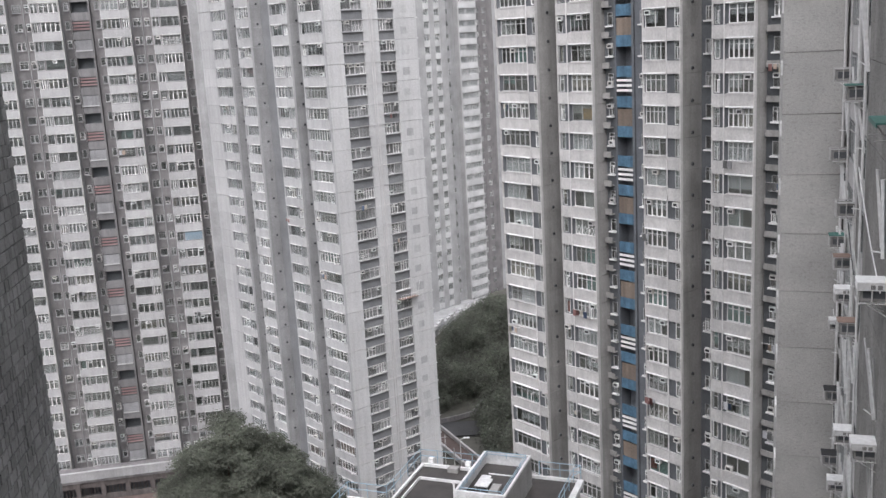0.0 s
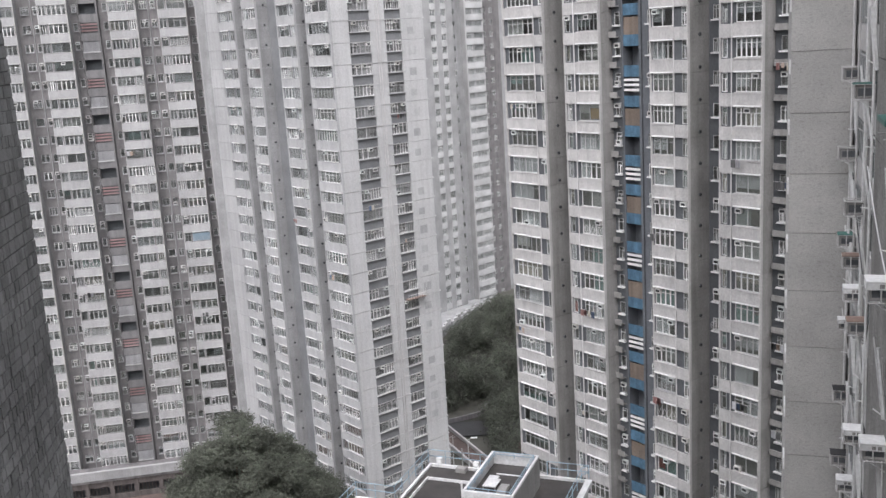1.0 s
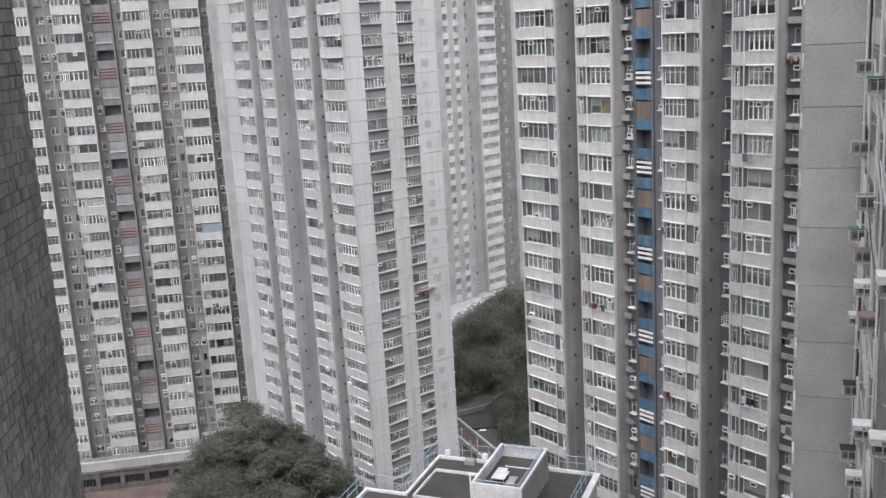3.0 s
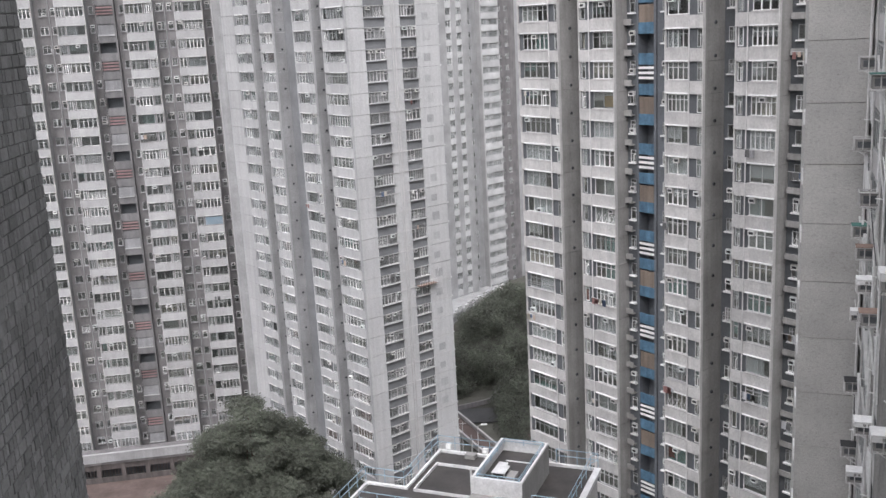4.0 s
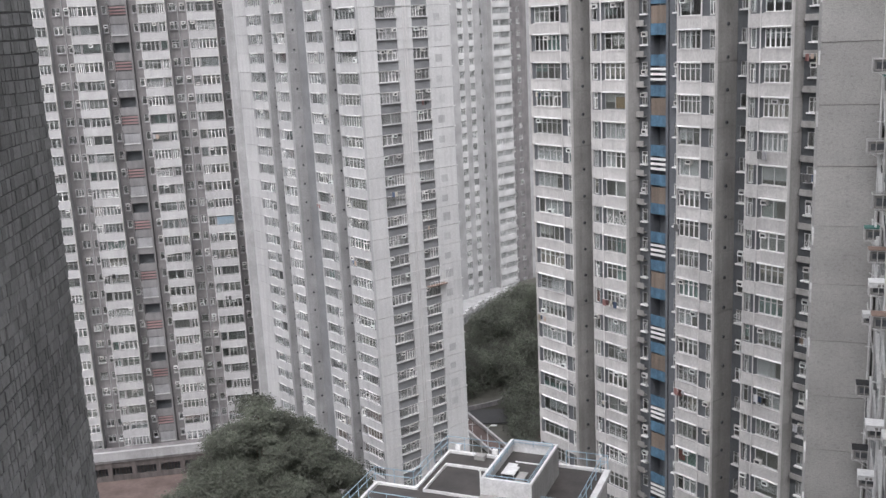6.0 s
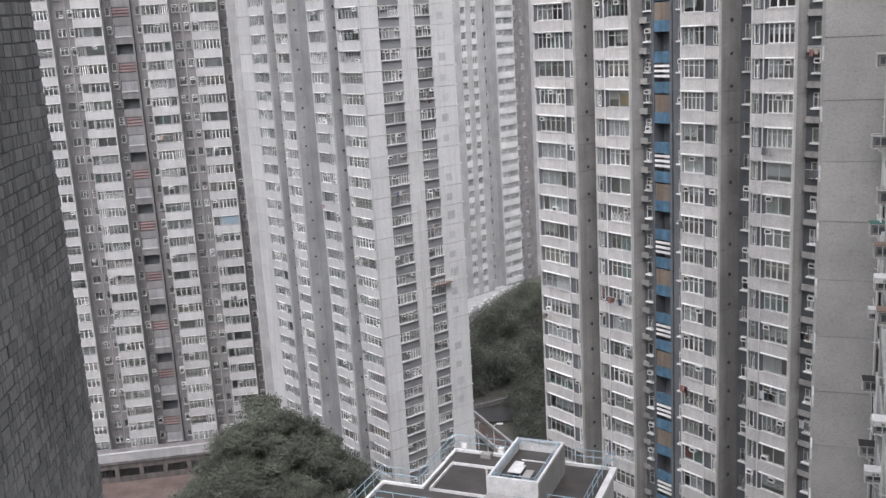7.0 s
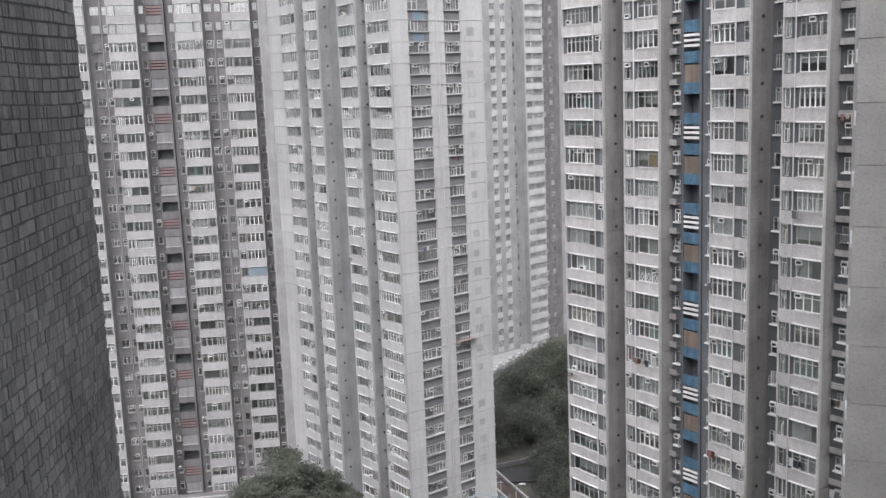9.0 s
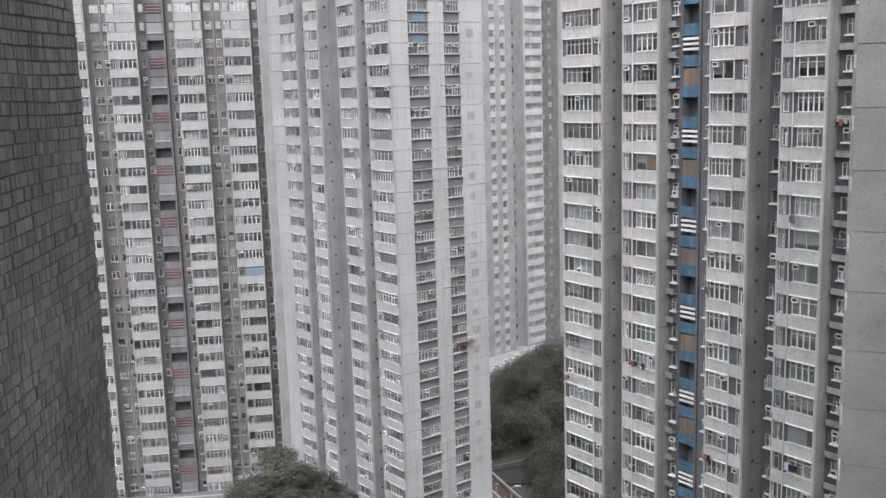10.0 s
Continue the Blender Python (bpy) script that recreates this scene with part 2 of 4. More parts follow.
def extra_mesh(w, h, lights, style):
    """What stands proud of a frame: an open sash, a cage of bars or a folding lattice."""
    bm = bmesh.new()
    if style == "open":
        top, hinge = h * 0.68, w * (lights - 1) / lights if w > 0.75 else w - 0.03
        tip = (hinge + 0.16, -0.5)
        for a, b in (((hinge, -0.04, 0.06), (*tip, 0.06)), ((hinge, -0.04, top), (*tip, top)), ((*tip, 0.04), (*tip, top + 0.02))):
            rod(bm, a, b, 0.045, 4)
    elif style == "cage":
        for k in range(4):
            z = 0.02 + k * 0.24
            rod(bm, (0.02, -0.36, z), (w - 0.02, -0.36, z), 0.018, 4)
        for k in range(max(3, int(w / 0.3)) + 1):
            x = 0.02 + (w - 0.04) * k / max(3, int(w / 0.3))
            rod(bm, (x, -0.36, 0.0), (x, -0.36, 0.76), 0.014, 4)
        for x in (0.02, w - 0.02):
            for z in (0.02, 0.74):
                rod(bm, (x, -0.36, z), (x, 0.0, z), 0.018, 4)
    else:
        n = max(2, round(w / 0.42))
        for k in range(n):
            x0, x1 = 0.04 + (w - 0.08) * k / n, 0.04 + (w - 0.08) * (k + 1) / n
            rod(bm, (x0, -0.06, 0.05), (x1, -0.06, h * 0.6), 0.02, 4)
            rod(bm, (x1, -0.06, 0.05), (x0, -0.06, h * 0.6), 0.02, 4)
    return bm


def casing(x0, x1, y0, y1, z0, z1, side):
    """A metal casing whose outer face carries a sunken dark grille."""
    bm = bmesh.new()
    box(bm, x0, x1, y0, y1, z0, z1)
    bm.normal_update()
    bmesh.ops.recalc_face_normals(bm, faces=bm.faces)
    f = min(bm.faces, key=lambda q: q.calc_center_median()[side])
    bmesh.ops.inset_individual(bm, faces=[f], thickness=0.11, depth=-0.03)
    f.material_index = 1
    bmesh.ops.bevel(bm, geom=[e for e in bm.edges if e.calc_length() > 0.38], offset=0.015, segments=1, affect="EDGES")
    return bm


def cooler_mesh():
    return mesh_of("air_conditioner", casing(0, 0.58, -0.27, 0.1, 0, 0.4, 1), AC_MAT, DARK)


def curtain_mesh(w, h):
    bm = bmesh.new()
    n = max(4, int(w / 0.12))
    top = [bm.verts.new((w * k / n, 0.03 * (k % 2), h)) for k in range(n + 1)]
    low = [bm.verts.new((w * k / n, 0.045 * (k % 2), 0)) for k in range(n + 1)]
    for k in range(n):
        bm.faces.new((low[k], low[k + 1], top[k + 1], top[k]))
    return mesh_of("curtain", bm, CURTAIN)


def window(parent, x, y, z, w, h, lights=4, transom=True, ledge=0.28, sill=0.12, cooler=0.35, curtain=0.75, glass=None, ledge_mat=None, bright=0.18, sill_mat=None):
    """A window of a tower: frame, pane, and as the case may be ledge, sill, curtain and air conditioner."""
    glass, ledge_mat = glass or GLASS, ledge_mat or WHITE
    fm = WHITE if rng.random() < bright else ALU
    lights = max(2, lights + rng.choice((-1, 0, 0, 1)))
    plain = not DETAIL[0] < z < DETAIL[1]
    style = rng.choice(("grid", "grid", "grid", "casement", "casement", "casement", "casement", "casement", "slide", "slide", "open", "open", "plain", "cage", "lattice")) if transom else "plain"
    if w < 0.75:
        lights, style = 1, rng.choice(("plain", "casement", "open", "open"))
    if plain:
        style = "grid" if transom else "plain"
    k = (round(w, 2), round(h, 2), lights, style, fm.name)
    def build():
        bm = frame_mesh(w, h, lights, style)
        if DETAIL[0] > 100:
            box(bm, 0.05, w - 0.05, 0.0, 0.008, 0.05, h - 0.05, 1)
        return mesh_of("window", bm, fm, glass)
    win = put("window", cached(("f", k, plain, glass.name), build), parent, (x, y, z))
    if DETAIL[0] < 100:
        put("pane", cached(("p", k[:2], glass.name), lambda: boxes("pane", glass, (0.05, w - 0.05, 0.0, 0.008, 0.05, h - 0.05))), win)
    if style in ("open", "cage", "lattice"):
        put({"open": "open_sash", "cage": "bar_cage", "lattice": "folding_grille"}[style], cached(("x", k), lambda: mesh_of("grille", extra_mesh(w, h, lights, style), fm)), win)
    if ledge and not plain:
        def make():
            bm = bmesh.new()
            a, d = -0.1, -0.17
            pts = [(a, 0), (a, 0.12), (d - ledge, 0.09), (d - ledge, 0.0)]
            ends = [[bm.verts.new((u, p, q + h + 0.04)) for p, q in pts] for u in (-0.1, w + 0.1)]
            bm.faces.new(ends[0])
            bm.faces.new(ends[1][::-1])
            for i in range(4):
                bm.faces.new((ends[0][i], ends[1][i], ends[1][(i + 1) % 4], ends[0][(i + 1) % 4]))
            bmesh.ops.recalc_face_normals(bm, faces=bm.faces)
            return mesh_of("ledge", bm, ledge_mat)
        put("ledge", cached(("l", k[:2], ledge, ledge_mat.name), make), win)
    if sill and not plain:
        put("sill", cached(("s", k[:2], (sill_mat or ledge_mat).name), lambda: boxes("sill", sill_mat or ledge_mat, (-0.06, w + 0.06, -0.17 - sill, -0.031, -0.13, -0.005))), win)
    if not plain and rng.random() < curtain:
        part_w = rng.choice((1.0, 1.0, 0.75, 0.6, 0.5)) * w
        hh = rng.choice((1.0, 1.0, 0.75, 0.55)) * h
        off = rng.choice((0, w - part_w))
        put("curtain", cached(("c", round(part_w, 2), round(hh, 2)), lambda: curtain_mesh(part_w, hh)), win, (off, 0.07, h - hh))
    if not plain and rng.random() < cooler:
        put("air_conditioner", cached("ac", cooler_mesh), win, (rng.choice((0.08, w - 0.7, w * 0.5 - 0.3)), -0.02, h - 0.46 if rng.random() < 0.88 else 0.06))
    return win


FLOOR = 2.7


def floors_from(lintel_z, top):
    k = int((lintel_z - 4.0) // FLOOR)
    z, out = lintel_z - k * FLOOR, []
    while z < top - 0.3:
        out.append(z)
        z += FLOOR
    return out


def bay(bld, u0, u1, levels, wins, win_h, depth, front, infill, side, room, glass, step=0.0, y0=0.0, vents=True, open_end=False, pipe_at=(), **kw):
    """A projecting bay: per storey a spandrel and its windows, the infill between them, side walls of storey panels, a room behind."""
    top = levels[-1] + 0.9
    low = levels[0] - FLOOR
    for i, z in enumerate(levels):
        zb = low if i == 0 else levels[i - 1] + 0.02
        put("spandrel", cached(("sp", round(u1 - u0, 2), round(z - win_h - 0.10 - zb, 2), front.name),
            lambda: boxes("spandrel", front, (0, u1 - u0, 0, 0.16, 0, z - win_h - 0.10 - zb))), bld, (u0, y0, zb))
        for a, b, lights, main in wins:
            window(bld, a, y0 + 0.2, z - win_h - 0.02, b - a, win_h, lights, cooler=kw.get("cool", 0.4) if main else 0.12, glass=glass,
                   ledge=kw.get("ledge", 0.14) if main else 0.0, sill=kw.get("sill", 0.07) if main else 0.0, ledge_mat=kw.get("ledge_mat"), bright=kw.get("bright", 0.3), curtain=kw.get("curtain", 0.75), sill_mat=kw.get("sill_mat"))
    put("spandrel", boxes("spandrel", front, (0, u1 - u0, 0, 0.16, 0, top - levels[-1] - 0.02)), bld, (u0, y0, levels[-1] + 0.02))
    cuts = [u0 + 0.1] + [c for a, b, *_ in wins for c in (a, b)] + [u1 - 0.1]
    zs = [low] + [v for z in levels for v in (z - win_h - 0.02, z - 0.02)] + [top]
    bm = pierced(cuts, zs, lambda i, k: i % 2 == 0 or k % 2 == 0, y0 + 0.163, y0 + 0.26)
    part("infill_wall", bm, infill, bld)
    bm = bmesh.new()
    sw = 0.05 if "strip" in kw else 0.096
    for a, b in ((u0 - 0.004, u0 + sw), (u1 - sw, u1 + 0.004)):
        box(bm, a, b, y0 - 0.02, y0 + 0.3, low, top)
    part("corner_strip", bm, kw.get("strip", front), bld)
    part_box(bld, "room_wall", room, (u0 + 0.2, u1 - 0.2, y0 + kw.get("room_y", 0.95), depth - 0.05, low, top - 0.1))
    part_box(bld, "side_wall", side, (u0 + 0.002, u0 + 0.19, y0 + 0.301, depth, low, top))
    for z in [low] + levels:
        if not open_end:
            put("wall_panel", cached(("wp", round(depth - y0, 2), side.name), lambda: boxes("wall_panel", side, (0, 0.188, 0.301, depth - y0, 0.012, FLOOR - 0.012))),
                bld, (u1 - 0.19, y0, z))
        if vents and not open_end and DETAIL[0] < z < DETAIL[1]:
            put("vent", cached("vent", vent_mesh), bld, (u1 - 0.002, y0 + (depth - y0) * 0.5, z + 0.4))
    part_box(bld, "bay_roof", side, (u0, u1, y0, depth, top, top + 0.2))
    for p in pipe_at:
        bm = bmesh.new()
        rod(bm, (p, y0 - 0.07, low), (p, y0 - 0.07, top), 0.06)
        part("drain_pipe", bm, kw.get("pipe_mat", PIPE), bld)


def part_box(parent, name, mat, d, label=""):
    return put(name, boxes(name, mat, d), parent, label=label)


def vent_mesh():
    bm = bmesh.new()
    rod(bm, (-0.02, 0, 0), (0.09, 0, 0), 0.16, 8)
    rod(bm, (0.085, 0, 0), (0.12, 0, 0), 0.11, 8, mat_index=1)
    return mesh_of("vent", bm, INFILL, DARK)


def kitchen_wall(bld, u0, u1, y, levels, wall, glass, wins, **kw):
    """A recessed wall behind the bays, with small windows, ledges and pipes."""
    top, low = levels[-1] + 0.9, levels[0] - FLOOR
    h = 1.15
    zs = [low] + [v for z in levels for v in (z - h, z)] + [top]
    cuts = [u0] + [c for a, b in wins for c in (a, b)] + [u1]
    bm = pierced(cuts, zs, lambda i, k: i % 2 == 0 or k % 2 == 0, y, y + 0.2)
    part("recess_wall", bm, wall, bld)
    part_box(bld, "room_wall", kw.get("room", INTERIOR), (u0, u1, y + 0.8, y + 0.9, low, top))
    for z in levels:
        for a, b in wins:
            window(bld, a, y + 0.06, z - h, b - a, h, max(2, round((b - a) / 0.5)), cooler=kw.get("cool", 0.3), glass=glass, ledge=0.0, sill=kw.get("sill", 0.16), curtain=0.0,
                   ledge_mat=kw.get("ledge_mat"), bright=kw.get("bright", 0.3))


def stair_strip(bld, u0, u1, y, levels, phase, panel, bars, screen, edge, open_h=1.45, deep=0.75, back=None):
    """A stair shaft's face: painted panels, and openings that are barred, screened or bare in turn."""
    top, low = levels[-1] + 0.9, levels[0] - FLOOR
    w = u1 - u0
    part_box(bld, "shaft_wall", back or edge, (u0 - 0.1, u1 + 0.1, y + deep, y + deep + 0.15, low, top))
    for a, b in ((u0 - 0.12, u0 - 0.002), (u1 + 0.002, u1 + 0.25)):
        part_box(bld, "shaft_pier", edge, (a, b, y - 0.06, y + deep - 0.01, low, top))
    slats = int((open_h - 0.05) / 0.139)
    for i, z in enumerate(levels):
        put("shaft_panel", cached(("shp", round(w, 2), panel.name), lambda: boxes("shaft_panel", panel, (0, w, 0, 0.14, 0, FLOOR - open_h))), bld, (u0, y, z), "dirty blue painted panel" if panel is BLUE else "")
        kind = (i + phase) % 3
        if kind == 0:
            for k in range(3):
                put("white_bar" if bars is WHITE else "red_bar", cached(("bar", round(w, 2), bars.name), lambda: boxes("bar", bars, (0.02, w - 0.02, 0, 0.1, 0, 0.22))), bld,
                    (u0, y - 0.02, z - 1.29 + k * 0.45))
        elif kind == 2:
            put("slat_screen", cached(("scr", round(w, 2), screen.name), lambda: boxes("slat_screen", screen, *[(0.02, w - 0.02, 0.02 * (k % 2), 0.08 + 0.02 * (k % 2), 0.01 + k * 0.139, 0.145 + k * 0.139) for k in range(slats)])),
                bld, (u0, y + 0.05, z - open_h))
            if screen is not TAN:
                put("screen_ledge", cached(("scl", round(w, 2)), lambda: boxes("screen_ledge", LEFT_WHITE, (0.0, w, -0.14, -0.003, -0.2, 0.0))), bld, (u0, y, z - open_h))


def roof_cap(bld, d, mat):
    u0, u1, y0, y1, z = d
    part_box(bld, "roof", mat, (u0, u1, y0, y1, z, z + 0.3))
    bm = bmesh.new()
    for q in ((u0, u1, y0, y0 + 0.2), (u0, u1, y1 - 0.2, y1), (u0, u0 + 0.2, y0 + 0.2, y1 - 0.2), (u1 - 0.2, u1, y0 + 0.2, y1 - 0.2)):
        box(bm, *q, z + 0.3, z + 1.3)
    part("parapet", bm, mat, bld)


# ---- ground ----
def ground_height(x, y):
    k = min(1.0, max(0.0, (y - 172.0) / 40.0))
    return 8.0 * k * k * (3 - 2 * k)


bm = bmesh.new()
gx = [-2000, -600, -250] + list(range(-120, 121, 10)) + [250, 600, 2000]
gy = [-2000, -500, -100] + list(range(0, 261, 8)) + [400, 900, 2500]
grid = [[bm.verts.new((x, y, ground_height(x, y) + (0.3 * noise.noise((x * 0.05, y * 0.05, 0)) if 0 < y < 260 else 0) - 0.3)) for x in gx] for y in gy]
for j in range(len(gy) - 1):
    for i in range(len(gx) - 1):
        bm.faces.new((grid[j][i], grid[j][i + 1], grid[j + 1][i + 1], grid[j + 1][i]))
tagged(put("ground", mesh_of("ground", bm, EARTH)), "damp dark earth and grass between the tower blocks", "ground", kind="structure")

# ---- the tower with the blue stair strip ----
DETAIL[:] = [25.0, 79.0]
tower = thing("apartment_tower", "weathered grey-white apartment tower with a blue stair strip", "building", pose(6.463, 98.960, 0, 0, 0, -51.25), "tower blocks")
lv = floors_from(68.66, 86.8)
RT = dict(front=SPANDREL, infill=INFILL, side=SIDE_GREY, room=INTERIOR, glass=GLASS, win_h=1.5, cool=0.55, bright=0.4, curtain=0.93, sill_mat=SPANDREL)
bay(tower, 0.0, 5.59, lv, [(0.6, 4.15, 5, True), (4.95, 5.42, 2, False)], depth=3.2, pipe_at=(4.4,), **RT)
bay(tower, 8.28, 12.63, lv, [(8.45, 9.0, 2, False), (9.95, 12.45, 4, True)], depth=3.2, pipe_at=(9.65,), **RT)
bay(tower, 18.38, 22.36, lv, [(18.6, 20.75, 4, True), (21.65, 22.2, 2, False)], depth=3.2, pipe_at=(20.98,), **RT)
bay(tower, 25.42, 29.37, lv, [(25.58, 26.1, 2, False), (26.9, 29.2, 4, True)], depth=3.2, pipe_at=(26.62,), **RT)
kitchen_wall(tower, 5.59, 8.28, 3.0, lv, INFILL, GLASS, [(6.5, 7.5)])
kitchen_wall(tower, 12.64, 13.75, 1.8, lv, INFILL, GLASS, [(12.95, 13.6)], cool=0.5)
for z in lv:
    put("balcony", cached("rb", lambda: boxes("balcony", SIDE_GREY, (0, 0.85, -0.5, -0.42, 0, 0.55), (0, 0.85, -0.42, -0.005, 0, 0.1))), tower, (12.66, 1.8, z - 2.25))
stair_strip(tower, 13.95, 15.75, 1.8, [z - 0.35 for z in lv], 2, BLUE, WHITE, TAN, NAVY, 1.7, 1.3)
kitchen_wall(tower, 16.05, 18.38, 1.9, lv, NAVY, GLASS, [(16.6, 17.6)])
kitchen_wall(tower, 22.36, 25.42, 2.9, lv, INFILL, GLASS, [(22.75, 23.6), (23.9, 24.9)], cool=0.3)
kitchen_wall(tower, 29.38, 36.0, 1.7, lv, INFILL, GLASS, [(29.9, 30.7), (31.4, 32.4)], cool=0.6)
for z in lv:
    put("balcony", cached("rb2", lambda: boxes("balcony", SIDE_GREY, (0, 3.2, -0.5, -0.42, 0, 0.5), (0, 3.2, -0.42, -0.005, 0, 0.1))), tower, (29.6, 1.7, z - 2.3))
part_box(tower, "core_wall", SIDE_GREY, (0.4, 36, 4.2, 16, 0, 90.6))
part_box(tower, "end_wall", SIDE_GREY, (0.0, 0.38, 3.25, 16, 0, 90.6))
roof_cap(tower, (0, 36, 3.3, 16, 90.6), SIDE_GREY)
for z in lv:
    put("side_ledge", cached("sl", lambda: boxes("side_ledge", WHITE, (-0.34, -0.006, 0, 1.4, 0, 0.1))), tower, (0, 0.9, z + 0.02))

# ---- the pale tower in the middle ----
DETAIL[:] = [5.0, 82.0]
mid = thing("apartment_tower", "pale grey-white apartment tower with dark window bands", "building", pose(-13.327, 123.619, 0, 0, 0, -49.52), "tower blocks")
lv = floors_from(51.19, 86.8)
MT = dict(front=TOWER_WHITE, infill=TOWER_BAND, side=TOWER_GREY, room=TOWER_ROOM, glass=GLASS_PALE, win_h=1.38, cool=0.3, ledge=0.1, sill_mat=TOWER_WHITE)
bay(mid, -28.5, -23.83, lv, [(-27.9, -25.9, 3, True), (-25.5, -24.3, 2, False)], depth=2.6, **MT)
bay(mid, -21.35, -17.67, lv, [(-21.1, -20.2, 2, False), (-19.9, -17.9, 3, True)], depth=2.6, **MT)
bay(mid, -12.35, -7.89, lv, [(-11.95, -9.6, 4, True), (-9.2, -8.1, 2, False)], depth=2.6, **MT)
bay(mid, -5.3, -0.0, lv, [(-5.1, -4.2, 2, False), (-3.95, -0.6, 5, True)], depth=2.6, open_end=True, **MT)
for a, b, d in ((-23.83, -21.35, 2.3), (-17.67, -12.35, 2.0), (-7.89, -5.3, 2.3)):
    kitchen_wall(mid, a, b, d, lv, TOWER_BAND, GLASS_PALE, [(b - 1.6, b - 0.7)], room=TOWER_ROOM)
for z in [lv[0] - FLOOR] + lv:
    put("wall_panel", cached("mep", lambda: boxes("wall_panel", TOWER_WHITE, (0, 3.69, 0, 0.4, 0.028, FLOOR - 0.028))), mid, (-32.2, 0, z))
part_box(mid, "wall", TOWER_GREY, (-32.2, -28.5, 0.41, 3.2, 0, 90.5))
part_box(mid, "core_wall", TOWER_GREY, (-33, -0.2, 3.3, 15.0, 0, 90.5))
roof_cap(mid, (-33, 0, 2.7, 15.3, 90.6), TOWER_GREY)


def band_front(bld, levels):
    """The end face, square to the bays: storey panels either side of two recessed dark window bands."""
    top, low = levels[-1] + 0.9, levels[0] - FLOOR
    face = thing("end_face", "", "", Matrix())
    face.parent = bld
    face.matrix_basis = pose(0.0, 0, 0, 0, 0, 90)
    for a, b in ((0.31, 2.92), (6.21, 8.66), (11.27, 15.1)):
        for z in [low] + levels:
            put("wall_panel", cached(("fp", round(b - a, 2)), lambda: boxes("wall_panel", TOWER_PANEL, (0, b - a, 0, 0.3, 0.028, FLOOR - 0.028))), face, (a, 0, z))
    for a, b in ((2.92, 6.21), (8.66, 11.27)):
        for i, z in enumerate(levels):
            put("band_panel", cached(("bp", round(b - a, 2)), lambda: boxes("band_panel", TOWER_BAND, (0, b - a, 0.1, 0.3, 0, FLOOR - 1.4))), face, (a, 0, z))
            w2 = (b - a) / 2
            for k in range(2):
                window(face, a + k * w2, 0.2, z - 1.4, w2, 1.38, 3, ledge=0.0, sill=0.0, cooler=0.42, glass=GLASS_PALE, bright=0.6)
            put("ledge", cached(("bl", round(b - a, 2)), lambda: boxes("ledge", TOWER_WHITE, (-0.15, b - a + 0.15, -0.16, 0.09, 0, 0.1))), face, (a, 0, z - 1.5))
        part_box(face, "room_wall", TOWER_ROOM, (a, b, 1.0, 1.1, low, top))
    for z in levels:
        put("service_pipe", cached("sp6", lambda: boxes("service_pipe", PIPE, (2.92, 11.3, -0.09, -0.02, 0, 0.07))), face, (0, 0, z - 0.02))
        put("side_ledge", cached("sl2", lambda: boxes("side_ledge", WHITE, (0, 0.35, 0.2, 1.6, 0, 0.1))), face, (15.11, 0, z))
    for p in (7.2, 7.6):
        bm = bmesh.new()
        rod(bm, (p, -0.09, low), (p, -0.09, top), 0.06)
        part("drain_pipe", bm, PIPE, face)
    for i, z in enumerate(levels):
        if rng.random() < 0.8 and DETAIL[0] < z < DETAIL[1]:
            put("paint_patch", cached(("pt", i % 3), lambda: boxes("paint_patch", PATCH, (0, 1.0 + 0.15 * (i % 3), -0.004, 0.0, 0, 0.9 + 0.12 * (i % 3)))), face, (12.3, -0.001, z + 0.7))
    part_box(face, "parapet", TOWER_PANEL, (0.3, 15.1, 0, 0.25, top + 0.9, top + 1.6))


band_front(mid, lv)

# ---- the long block with red-barred stair openings ----
left = thing("apartment_block", "grey-white apartment block with taupe recesses and red-barred stair openings", "building", pose(-57.563, 144.689, 0, 0, 0, 10.15), "tower blocks")
lv = floors_from(51.01, 89.5)
LT = dict(front=LEFT_WHITE, infill=LEFT_BROWN, side=TOWER_GREY, room=TOWER_ROOM, glass=GLASS_PALE, win_h=1.4, cool=0.18, ledge=0.07, vents=False, sill=0.0, ledge_mat=TOWER_PANEL, strip=PIPE)
LK = dict(room=TOWER_ROOM, cool=0.4, sill=0.1, ledge_mat=TOWER_GREY, bright=0.2)
bay(left, -7.6, -3.25, lv, [(-7.4, -6.3, 2, False), (-6.1, -3.45, 4, True)], depth=2.3, **LT)
bay(left, 0.0, 4.1, lv, [(0.15, 1.1, 2, False), (1.3, 3.95, 4, True)], depth=2.3, **LT)
bay(left, 9.75, 13.75, lv, [(9.9, 12.35, 4, True), (12.6, 13.55, 2, False)], depth=2.3, **LT)
bay(left, 16.8, 20.9, lv, [(16.95, 17.9, 2, False), (18.1, 20.75, 4, True)], depth=2.3, **LT)
kitchen_wall(left, -3.25, 0.0, 1.9, lv, LEFT_BROWN, GLASS_PALE, [(-2.7, -1.5), (-0.95, -0.35)], **LK)
kitchen_wall(left, 4.1, 5.2, 1.9, lv, LEFT_BROWN, GLASS_PALE, [(4.4, 5.05)], **LK)
# shaft back wall coloured dark slate, so bare openings read as deep shade
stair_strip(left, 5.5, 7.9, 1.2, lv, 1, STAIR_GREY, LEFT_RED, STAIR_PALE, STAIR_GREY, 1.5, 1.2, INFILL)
kitchen_wall(left, 8.2, 9.75, 1.9, lv, LEFT_BROWN, GLASS_PALE, [(8.75, 9.4)], **LK)
kitchen_wall(left, 13.75, 16.8, 1.9, lv, LEFT_BROWN, GLASS_PALE, [(14.0, 15.1), (15.6, 16.4)], **LK)
